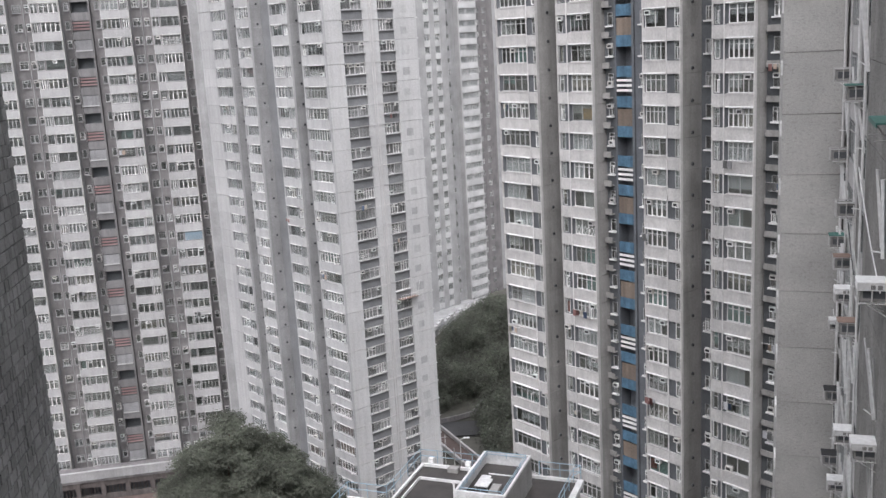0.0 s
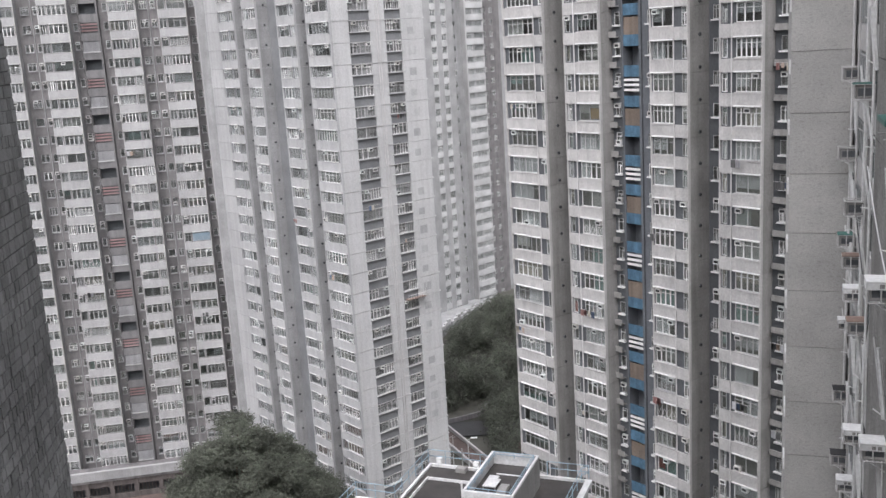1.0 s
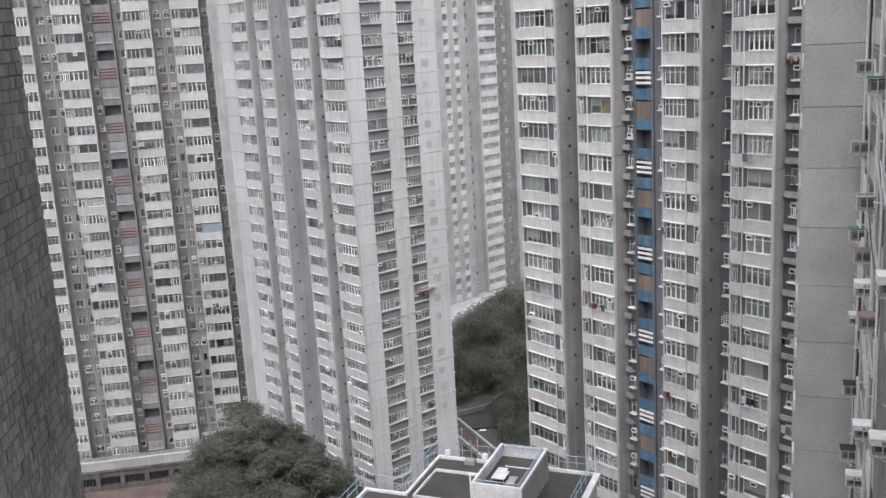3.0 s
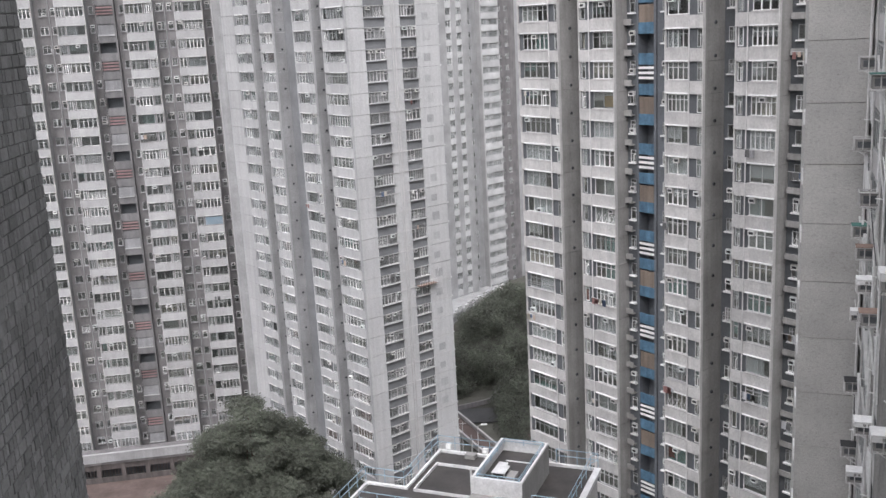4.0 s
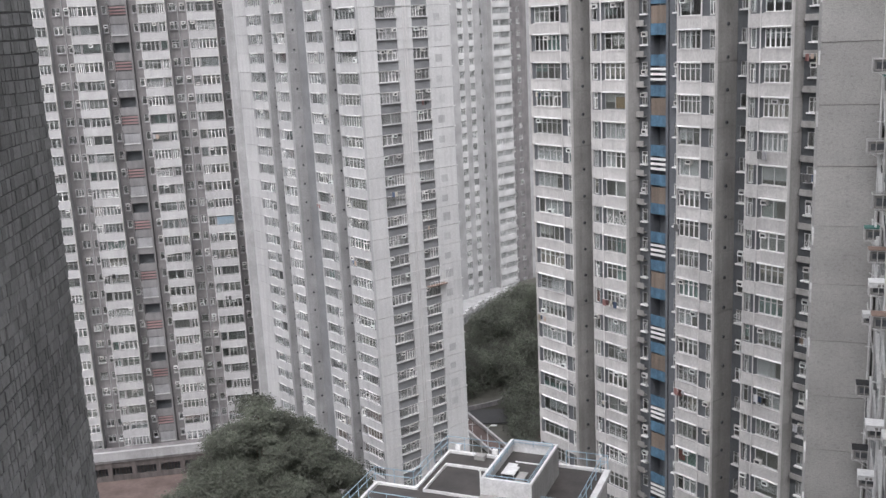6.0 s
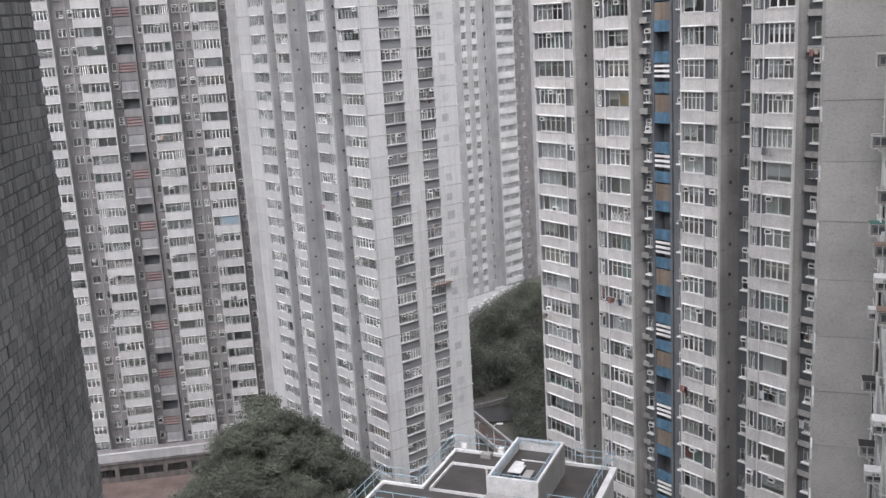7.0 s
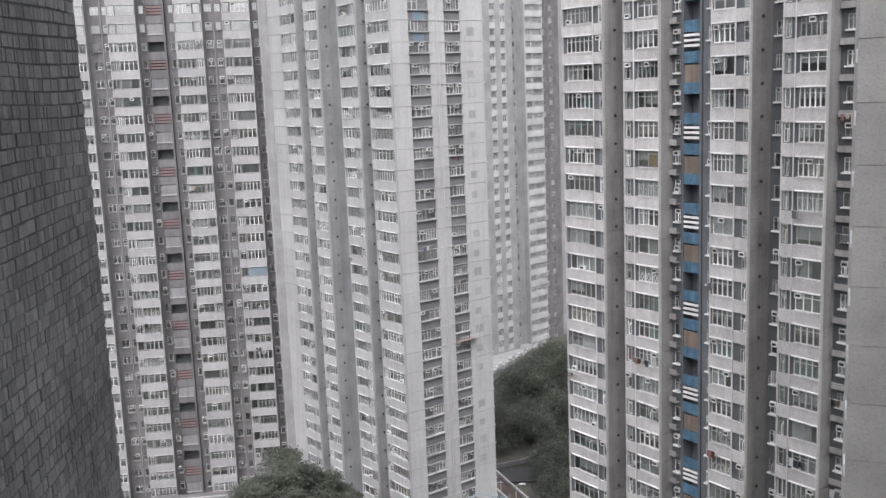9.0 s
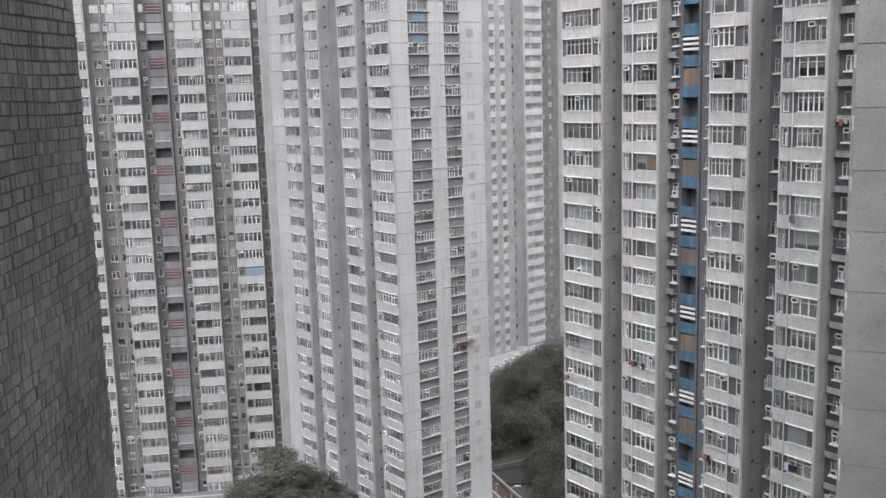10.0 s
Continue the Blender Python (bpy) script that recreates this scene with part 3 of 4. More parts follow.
kitchen_wall(left, 20.9, 22.2, 1.9, lv, LEFT_BROWN, GLASS_PALE, [(21.2, 21.9)], **LK)
for p in (-1.2, 15.3):
    bm = bmesh.new()
    rod(bm, (p, 1.8, 0), (p, 1.8, 90), 0.08)
    part("drain_pipe", bm, TOWER_GREY, left)
part_box(left, "core_wall", TOWER_GREY, (-14, 22.2, 2.9, 14, 0, 90.4))
part_box(left, "end_wall", TOWER_GREY, (22.2, 23.6, 0.0, 14, 0, 90.4))
part_box(left, "end_strip", LEFT_WHITE, (22.15, 22.35, -0.12, -0.01, 0, 90.4))
roof_cap(left, (-14, 23.6, 2.9, 14, 90.6), TOWER_GREY)

# ---- the far tower ----
DETAIL[:] = [200.0, 200.0]
far = thing("apartment_tower", "far grey apartment tower with small white window boxes", "building", pose(-1.293, 216.702, 0, 0, 0, 45), "tower blocks")
lv = floors_from(76.24, 95)
part_box(far, "core_wall", FAR_GREY, (-6, 30, 1.9, 14, 0, 98))
part_box(far, "wall", FAR_GREY, (-6, -0.3, 0.0, 1.85, 7, 98))
part_box(far, "wall", FAR_GREY, (1.5, 3.0, 0.0, 1.85, 7, 98))
part_box(far, "wall", FAR_GREY, (4.7, 6.7, 0.0, 1.85, 7, 98))
# white room wall set close behind the panes pales them in place of haze
FT = dict(infill=FAR_GREY, side=FAR_GREY, room=FAR_WHITE, glass=GLASS_FAR, vents=False, cool=0.1, ledge=0.0, room_y=0.28)
bay(far, -0.3, 1.5, lv, [(-0.15, 1.35, 2, True)], depth=1.85, front=FAR_WHITE, win_h=1.4, **FT)
bay(far, 3.0, 4.7, lv, [(3.15, 4.55, 2, True)], depth=1.85, front=FAR_WHITE, win_h=1.4, **FT)
bay(far, 10.9, 16.7, lv, [(11.1, 13.0, 3, True), (13.6, 16.4, 4, True)], depth=1.85, front=FAR_WHITE, win_h=1.3, **FT)
kitchen_wall(far, 6.7, 10.9, 1.6, lv, TOWER_GREY, GLASS_PALE, [(8.0, 9.0)], room=TOWER_ROOM)
kitchen_wall(far, 16.7, 24.0, 1.6, lv, LEFT_BROWN, GLASS_PALE, [(18.0, 19.2), (20.5, 21.7)], room=TOWER_ROOM)
roof_cap(far, (-6, 30, 0, 14, 98), FAR_GREY)
terrace = thing("terrace", "white-kerbed concrete terrace at the far tower's foot", "terrace", pose(-3.15, 201.0, 0, 0, 0, 60))
part_box(terrace, "retaining_wall", FAR_GREY, (-14, 26, 0.35, 14, 0, 8.4))
for k in range(26):
    put("kerb_block", cached("bpar", lambda: boxes("kerb_block", FAR_WHITE, (0, 1.3, 0, 0.5, 0, 0.8))), terrace, (-12 + k * 1.45, 0.1 * (k % 3), 8.2 + 0.35 * ((k * 7) % 3)))

# ---- podium in front of the long block ----
podium = thing("podium", "white-parapet podium deck with dark openings below", "podium", pose(-57.563, 144.689, 0, 0, 0, 10.15))
part_box(podium, "deck", LEFT_BROWN, (-14, 24, -5.0, -0.3, 5.9, 6.5))
for k in range(10):
    put("parapet_panel", cached("pp", lambda: boxes("parapet_panel", TOWER_GREY, (0.01, 3.69, 0, 0.2, 0, 1.35))), podium, (-13 + 3.7 * k, -5.2, 6.35))
    put("column", cached("pcol", lambda: boxes("column", PODIUM_WALL, (0, 0.5, 0, 0.5, 0, 5.9))), podium, (-13 + 3.7 * k, -4.8, 0))
    put("screen_wall", cached("psw", lambda: mesh_of("screen_wall", pierced([0.5] + [v for q in range(6) for v in (0.6 + q * 0.5, 1.02 + q * 0.5)] + [3.7], [0, 3.6, 4.9, 5.9], lambda i, k: i % 2 == 0 or k != 1, 0.1, 0.3), PODIUM_WALL)), podium, (-13 + 3.7 * k, -4.8, 0))
part_box(podium, "coping", TOWER_WHITE, (-13, 24, -5.28, -4.92, 7.701, 7.83))
part_box(podium, "back_wall", INFILL, (-14, 24, -2.4, -2.2, 0, 5.89))
paving = put("pavement", boxes("pavement", BRICKY, (-30, 20, -21, -5.3, 0.1, 3.0)))
paving.matrix_basis = podium.matrix_basis.copy()
tagged(paving, "red-brown paved court beside the podium", "pavement", kind="structure")


# ---- the near concrete block ----
near = thing("concrete_block", "pebbledashed concrete apartment block with cluttered window side", "building", pose(15.394, 43.290, 0, 0, 0, -18.79), "tower blocks")
joint = 68.51 - 25 * FLOOR
part_box(near, "core_wall", SIDE_GREY, (0.3, 12, 0.3, 12, 0, 96))
roof_cap(near, (0, 12, 0, 12, 96), SIDE_GREY)
for k in range(-1, 34):
    z = joint + k * FLOOR
    put("wall_panel", cached("cp1", lambda: boxes("wall_panel", PEBBLE, (0, 2.6, 0, 0.29, 0.014, FLOOR - 0.014))), near, (0, 0, z))
    put("wall_panel", cached("cp3", lambda: boxes("wall_panel", PEBBLE, (0, 0.29, 0.3, 12, 0.014, FLOOR - 0.014))), near, (0, 0, z))
    put("side_ledge", cached("nsl", lambda: boxes("side_ledge", WHITE, (-0.07, -0.004, 0.5, 1.7, -0.5, 0.1))), near, (0, 0, z + 2.2))
    # the window side, square to it: strips of panel between tall window bands
    if z < 38.0:
        continue
    # these panels carry the side's shade in their darker colour
    for a, b in ((-8.2, -6.9), (-24.0, -9.8)):
        put("side_panel", cached(("cs", a), lambda: boxes("side_panel", PEBBLE_SHADED, (2.62, 2.9, a, b, 0.014, FLOOR - 0.014))), near, (0, 0, z))
    for a, b in ((-6.9, -0.02), (-9.8, -8.2)):
        put("side_spandrel", cached(("ss", a), lambda: boxes("side_spandrel", PIPE, (2.66, 2.86, a, b, 0, 1.0))), near, (0, 0, z))
        n = max(2, int((b - a) / 0.8))
        put("window", cached(("sw", a), lambda: boxes("window", ALU, *[(2.68, 2.76, a + (b - a) * q / n, a + (b - a) * q / n + 0.06, 1.0, FLOOR) for q in range(n + 1)], (2.69, 2.75, a, b, 1.0, 1.06), (2.69, 2.75, a, b, 2.5, 2.56))), near, (0, 0, z))
        put("pane", cached(("spn", a), lambda: boxes("pane", GLASS, (2.715, 2.72, a, b, 1.0, FLOOR))), near, (0, 0, z))
part_box(near, "room_wall", INTERIOR, (3.6, 12, -24, -0.05, 0, 96))
part_box(near, "side_wall", PEBBLE_SHADED, (2.62, 2.9, -24, -0.02, 0, 38.8))
for y, r in ((-0.25, 0.05), (-0.6, 0.04), (-3.4, 0.04), (-7.05, 0.045), (-8.0, 0.04), (-9.9, 0.045)):
    bm = bmesh.new()
    rod(bm, (2.5, y, 0), (2.5, y, 96), r, 8)
    part("drain_pipe", bm, WHITE if r > 0.044 else PIPE, near)


def cooler(bld, y, z, size, top, width=0.62):
    """An air conditioner on a bracket, jutting from the window side."""
    def body():
        return mesh_of("air_conditioner", casing(-0.62 * size, 0.05, -width / 2 * size, width / 2 * size, 0, 0.45 * size, 1), SIDE_GREY, INFILL)
    look_of = {None: "", "terracotta_canopy_sheet": " under a terracotta cover", "green_canopy_sheet": " under a green cover", "white_gloss_paint": " under a white cover",
               "dark_void": " under a black cover"}[top.name if top is not None else None]
    unit = hung("air_conditioner", cached(("nac", size, width), body), bld, (2.6, y, z), "grey window air conditioner" + look_of + " on a wall bracket", "air conditioner",
                "coolers on the concrete block")
    if top is not None:
        def cover():
            bm = bmesh.new()
            x0, x1, y0, y1, z1 = -0.7 * size, 0.02, -width * 0.58 * size, width * 0.58 * size, 0.5 * size
            box(bm, x0, x1, y0, y1, z1, z1 + 0.03)
            if top is WHITE:
                box(bm, x0, x1, y0, y0 + 0.02, z1 - 0.2 * size, z1 - 0.002)
                box(bm, x0, x0 + 0.02, y0 + 0.022, y1, z1 - 0.2 * size, z1 - 0.002)
                for q in (0.45, 0.68):
                    box(bm, x0 + q * (x1 - x0), x0 + (q + 0.16) * (x1 - x0), y0 - 0.006, y0 - 0.001, z1 - 0.16 * size, z1 - 0.05 * size, 1)
            return mesh_of("cover", bm, top, SIDE_GREY)
        put("cover", cached(("ncv", size, width, top.name), cover), unit)
    def cage():
        bm = bmesh.new()
        x0, y0, y1, z1 = -0.68 * size, -width * 0.56 * size, width * 0.56 * size, 0.49 * size
        for x in (x0, x0 * 0.5, 0.0):
            for y2 in (y0, y1):
                rod(bm, (x, y2, -0.05), (x, y2, z1), 0.022, 4)
        for y2 in (y0, y1):
            for z2 in (-0.05, z1):
                rod(bm, (x0, y2, z2), (0.03, y2, z2), 0.022, 4)
        rod(bm, (x0, y0, -0.05), (x0, y1, -0.05), 0.022, 4)
        rod(bm, (x0, y0, z1), (x0, y1, z1), 0.022, 4)
        return mesh_of("frame", bm, PIPE)
    put("frame", cached(("ncg", size, width), cage), unit)
    def arm():
        bm = bmesh.new()
        for q in (-0.4, 0.4):
            rod(bm, (-0.6 * size, q * width * size, -0.02), (0.02, q * width * size, -0.02), 0.02)
            rod(bm, (-0.55 * size, q * width * size, -0.02), (0.02, q * width * size, -0.4 * size), 0.018)
        return mesh_of("bracket", bm, WHITE)
    put("bracket", cached(("nbr", size, width), arm), unit)


for y, z, size, top in ((-2.85, 67.4, 1.0, None), (-9.03, 67.1, 1.0, GREEN), (-1.69, 64.0, 1.0, None), (-6.79, 62.6, 1.05, None), (-2.28, 60.4, 0.95, GREEN),
                        (-4.87, 60.1, 0.9, RUST), (-6.56, 59.2, 0.95, WHITE), (-17.0, 62.1, 1.1, WHITE), (-2.19, 56.7, 0.8, WHITE), (-8.63, 58.5, 0.95, RUST),
                        (-1.84, 53.3, 0.95, DARK), (-8.77, 54.3, 0.95, WHITE), (-16.06, 56.9, 1.0, WHITE), (-1.31, 50.0, 0.95, DARK), (-5.2, 50.6, 0.9, WHITE),
                        (-7.2, 71.5, 0.9, WHITE), (-3.1, 73.4, 0.9, None)):
    cooler(near, y, z, size, top)
# folding drying racks: white bars that lean out of the windows
def rack_mesh(n):
    r = random.Random(n)
    bm = bmesh.new()
    for q in (-0.4, 0.05, 0.45)[:2 + n % 2]:
        lean, long = r.uniform(-0.28, -0.05), r.uniform(1.3, 2.5)
        rod(bm, (0.0, q, r.uniform(-0.3, 0.2)), (lean, q + r.uniform(-0.15, 0.3), long), r.choice((0.03, 0.055, 0.07)), 4)
    rod(bm, (0.04, -0.4, 0.02), (0.04, 0.5, 0.02), 0.02)
    rod(bm, (0.04, -0.1, 0.02), (-0.3, -0.05, 0.05 + 0.2 * (n % 2)), 0.025)
    return mesh_of("drying_rack", bm, WHITE)


for k, (y, z) in enumerate(((-1.0, 61.6), (-4.0, 61.2), (-6.0, 57.6), (-3.0, 58.6), (-9.0, 63.2), (-5.0, 55.0), (-8.0, 56.4), (-2.6, 52.2), (-7.0, 65.6), (-9.2, 60.4), (-8.6, 51.6), (-6.4, 53.0),
                            (-1.6, 65.2), (-9.6, 68.2), (-9.3, 65.4), (-15.9, 63.2), (-15.6, 58.0), (-15.8, 54.6), (-1.2, 58.4), (-1.1, 55.2), (-1.4, 51.2), (-8.4, 69.6), (-9.7, 56.2))):
    hung("drying_poles", cached(("rack", k % 5), lambda: rack_mesh(k % 5)), near, (2.58, y, z), "white metal drying poles leaning from a window", "drying rack", "drying poles")
for k, (y0, z0, y1, z1) in enumerate(((-9.6, 64.8, -17.5, 62.4), (-3.0, 63.6, -9.0, 60.8), (-1.2, 53.2, -2.2, 51.6))):
    bm = bmesh.new()
    pts = [(2.42, y0 + (y1 - y0) * q / 8, z0 + (z1 - z0) * q / 8 - 0.9 * (q / 8) * (1 - q / 8)) for q in range(9)]
    for p, q in zip(pts, pts[1:]):
        rod(bm, p, q, 0.022, 5)
    part("cable", bm, (WHITE, GROUT, DARK)[k], near)
canopy = hung("window_canopy", boxes("window_canopy", GREEN, (2.15, 2.6, -17.4, -15.3, 67.05, 67.11), (2.15, 2.19, -17.4, -15.3, 66.97, 67.05)), near, (0, 0, 0),
              "thin green sheet canopy over a window", "canopy")
bm = bmesh.new()
for q in (-17.2, -15.5):
    rod(bm, (2.18, q, 67.05), (2.6, q, 66.5), 0.02)
    rod(bm, (2.15, q, 66.6), (2.6, q, 66.6), 0.018)
part("bracket", bm, PIPE, canopy)


# ---- the tiled wall beside the camera ----
WALL_TURN = 90 + 5.9
wall = thing("wall_tiled", "dark slate-grey tiled wall with irregular courses", "wall", pose(-2.90, 6.67, 0, 0, 0, WALL_TURN), kind="structure")
part_box(wall, "backing", GROUT, (-9.0, -0.002, 0.004, 0.6, 0, 96))
COURSE, LONG = 0.083, 0.07


def tile_mesh(w, h):
    bm = bmesh.new()
    e = 0.004
    a = [bm.verts.new((x, 0.007, z)) for x, z in ((0, 0), (w, 0), (w, h), (0, h))]
    b = [bm.verts.new((x, 0.0, z)) for x, z in ((e, e), (w - e, e), (w - e, h - e), (e, h - e))]
    bm.faces.new(b)
    for k in range(4):
        j = (k + 1) % 4
        bm.faces.new((a[k], a[j], b[j], b[k]))
    bmesh.ops.recalc_face_normals(bm, faces=bm.faces)
    return mesh_of("tile", bm, TILE)


tile_rng = random.Random(3)
rest, single = [], 0
z = CZ - 5.6
row = 0
while z < CZ + 2.6:
    x = 0.0
    while x > -3.4:
        w = LONG * tile_rng.choice((0.6, 0.75, 0.9, 1.0, 1.0, 1.3, 1.9))
        lean = tile_rng.uniform(-0.004, 0.004)
        drift = 0.012 * math.sin(x * 2.3 + row * 0.37) + tile_rng.uniform(-0.002, 0.002)
        if x > -1.15 and CZ - 1.8 < z < CZ + 0.1 and single < 300:
            put("tile", cached(("tile", round(w, 3)), lambda: tile_mesh(w - 0.003, COURSE - 0.005)), wall, (x - w, lean - 0.004, z + drift))
            single += 1
        else:
            rest.append((x - w, x - 0.003, z + drift, lean))
        x -= w
    z += COURSE
    row += 1
verts, faces = [], []
for x0, x1, z0, lean in rest:
    n = len(verts)
    e, y = 0.004, lean - 0.004
    verts += [(x0, 0.007, z0), (x1, 0.007, z0), (x1, 0.007, z0 + COURSE - 0.005), (x0, 0.007, z0 + COURSE - 0.005),
              (x0 + e, y, z0 + e), (x1 - e, y, z0 + e), (x1 - e, y, z0 + COURSE - 0.009), (x0 + e, y, z0 + COURSE - 0.009)]
    faces += [(n + 4, n + 5, n + 6, n + 7)] + [(n + k, n + (k + 1) % 4, n + 4 + (k + 1) % 4, n + 4 + k) for k in range(4)]
me = bpy.data.meshes.new("tile_field")
me.from_pydata(verts, [], faces)
me.materials.append(surface("slate_grey_tile_field", (0.215, 0.217, 0.216), 0.6, grain=30.0, stain=0.3, stain_scale=1.6, bump=0.25, bump_scale=60.0, jitter=0.0, island=0.27, streak=0.2))
tagged(put("tile_field", me, wall), kind="stuff")

# ---- the block that the camera looks out from: unseen, sized to shade lower floors ----
own = thing("wall_behind", "plain grey unseen wall of the block behind, sized to shade lower floors", "wall", pose(0, -3.2, 0), kind="structure")
part_box(own, "wall", SIDE_GREY, (-110, 12, -12, 0, 0, 86))

# ---- the low block with the roof hut ----
RZ = 38.06
block = thing("low_block", "low white-coped block with dark wet flat roof and roof hut", "building", pose(-7.75, 64.9, 0, 0, 0, -21))
part_box(block, "wall", SPANDREL, (0.1, 15.5, -16, -0.1, 0, RZ - 0.25))
part_box(block, "wall", SPANDREL, (3.15, 15.5, -0.1, 6.3, 0, RZ - 0.25))
part_box(block, "roof", ROOF, (0.25, 15.4, -16, -0.2, RZ - 0.25, RZ - 0.15))
part_box(block, "roof", ROOF, (3.3, 15.4, -0.2, 6.2, RZ - 0.25, RZ - 0.146))
for d in ((0, 0.2, -16, 0), (0.2, 3.1, -0.2, 0.0), (3.1, 3.3, -0.2, 6.5), (3.3, 15.3, 6.3, 6.5), (15.3, 15.75, -16, 6.5)):
    part_box(block, "coping", COPING, (*d, RZ - 0.3, RZ + 0.02))
for d in ((3.9, 8.6, 4.03, 4.13), (3.8, 3.9, -0.2, 4.13), (3.8, 8.6, -0.3, -0.2)):
    part_box(block, "kerb", COPING, (*d, RZ - 0.15, RZ + 0.06))
# hut: four parapet walls round a sunken deck
HZ = RZ + 2.2
hut = part_box(block, "roof_hut", COPING, (8.75, 12.2, -1.45, 5.0, RZ - 0.14, HZ - 0.95))
for d in ((8.7, 8.85, -1.5, 5.05), (12.1, 12.25, -1.5, 5.05), (8.85, 12.1, -1.5, -1.35), (8.85, 12.1, 4.9, 5.05)):
    part_box(hut, "parapet", COPING, (*d, HZ - 0.94, HZ))
part_box(hut, "side_panel", SIDE_GREY, (12.253, 12.275, -1.45, 5.0, RZ - 0.14, HZ - 0.16))
part_box(hut, "board", SIDE_GREY, (10.5, 11.1, 0.3, 1.5, HZ - 0.898, HZ - 0.7))
part_box(hut, "board", COPING, (9.2, 9.9, 2.2, 2.9, HZ - 0.898, HZ - 0.84))
part_box(hut, "deck", ROOF, (8.85, 12.1, -1.35, 4.9, HZ - 0.945, HZ - 0.9))
hatch = part_box(block, "hatch", COPING, (9.4, 10.35, 0.6, 1.9, HZ - 0.62, HZ - 0.56))
for q in ((9.42, 0.62), (10.27, 0.62), (9.42, 1.82), (10.27, 1.82)):
    part_box(hatch, "leg", SIDE_GREY, (q[0], q[0] + 0.06, q[1], q[1] + 0.06, HZ - 0.899, HZ - 0.621))
part_box(hut, "pipe_run", COPING, (9.6, 11.4, 3.2, 3.26, HZ - 0.899, HZ - 0.82))
part_box(hut, "ledge_block", SIDE_GREY, (11.3, 11.9, -1.2, -0.7, HZ - 0.899, HZ - 0.3))
part_box(hut, "step", SIDE_GREY, (8.7, 12.25, -2.6, -1.52, RZ - 0.14, RZ + 1.0))


def railing(parent, pts, z, h=1.05, mat=RAIL, gap=1.4):
    rail = part("railing", rails(pts, z, h), mat, parent)
    for (x0, y0), (x1, y1) in zip(pts, pts[1:]):
        n = max(1, round(math.hypot(x1 - x0, y1 - y0) / gap))
        for k in range(n):
            put("post", cached(("post", h, mat.name), lambda: post_mesh(h, mat)), rail, (x0 + (x1 - x0) * k / n, y0 + (y1 - y0) * k / n, z))
    return rail


def post_mesh(h, mat):
    bm = bmesh.new()
    rod(bm, (0, 0, 0), (0, 0, h), 0.03)
    return mesh_of("post", bm, mat)


def rails(pts, z, h):
    bm = bmesh.new()
    for (x0, y0), (x1, y1) in zip(pts, pts[1:]):
        for q in (1.0, 0.52):
            rod(bm, (x0, y0, z + h * q), (x1, y1, z + h * q), 0.028)
    return bm


railing(block, [(-0.12, -16), (-0.12, 0.12), (2.93, 0.12), (2.93, 6.62), (8.6, 6.62)], RZ)
railing(block, [(12.4, 6.62), (15.5, 6.62), (15.1, 6.0), (15.1, -15)], RZ)
railing(block, [(1.0, -3.2), (6.5, -3.2)], RZ - 0.15)
railing(block, [(12.6, -0.5), (14.9, -0.5)], RZ - 0.15)
railing(block, [(9.0, -1.2), (9.0, 4.75), (11.95, 4.75), (11.95, -1.2), (9.0, -1.2)], HZ - 0.3, 0.42)
bm = bmesh.new()
rod(bm, (5.9, 6.2, RZ), (5.9, 6.2, RZ + 1.6), 0.05)
box(bm, 5.5, 6.3, 5.6, 6.2, RZ - 0.14, RZ + 0.2)
part("vent_pipe", bm, SIDE_GREY, block)
bm = bmesh.new()
for q, top in ((4.6, 2.2), (4.85, 1.7), (5.1, 2.5)):
    rod(bm, (q, 6.4, RZ), (q + 0.05, 6.4, RZ + top), 0.018)
    rod(bm, (q - 0.3, 6.4, RZ + top - 0.2), (q + 0.3, 6.4, RZ + top - 0.1), 0.014)
part("aerial", bm, PIPE, block)
for q in (3.6, 6.6, 7.4, 8.1):
    put("roof_vent", cached("rvent", lambda: boxes("roof_vent", WHITE, (0, 0.4, 0, 0.3, 0, 0.35))), block, (q, 6.55, RZ + 0.02))
bm = bmesh.new()
rod(bm, (8.5, -1.0, RZ), (8.5, -1.0, HZ + 0.35), 0.07)
rod(bm, (8.5, -1.0, HZ + 0.35), (8.5, -1.3, HZ + 0.45), 0.07)
part("vent_pipe", bm, WHITE, block)


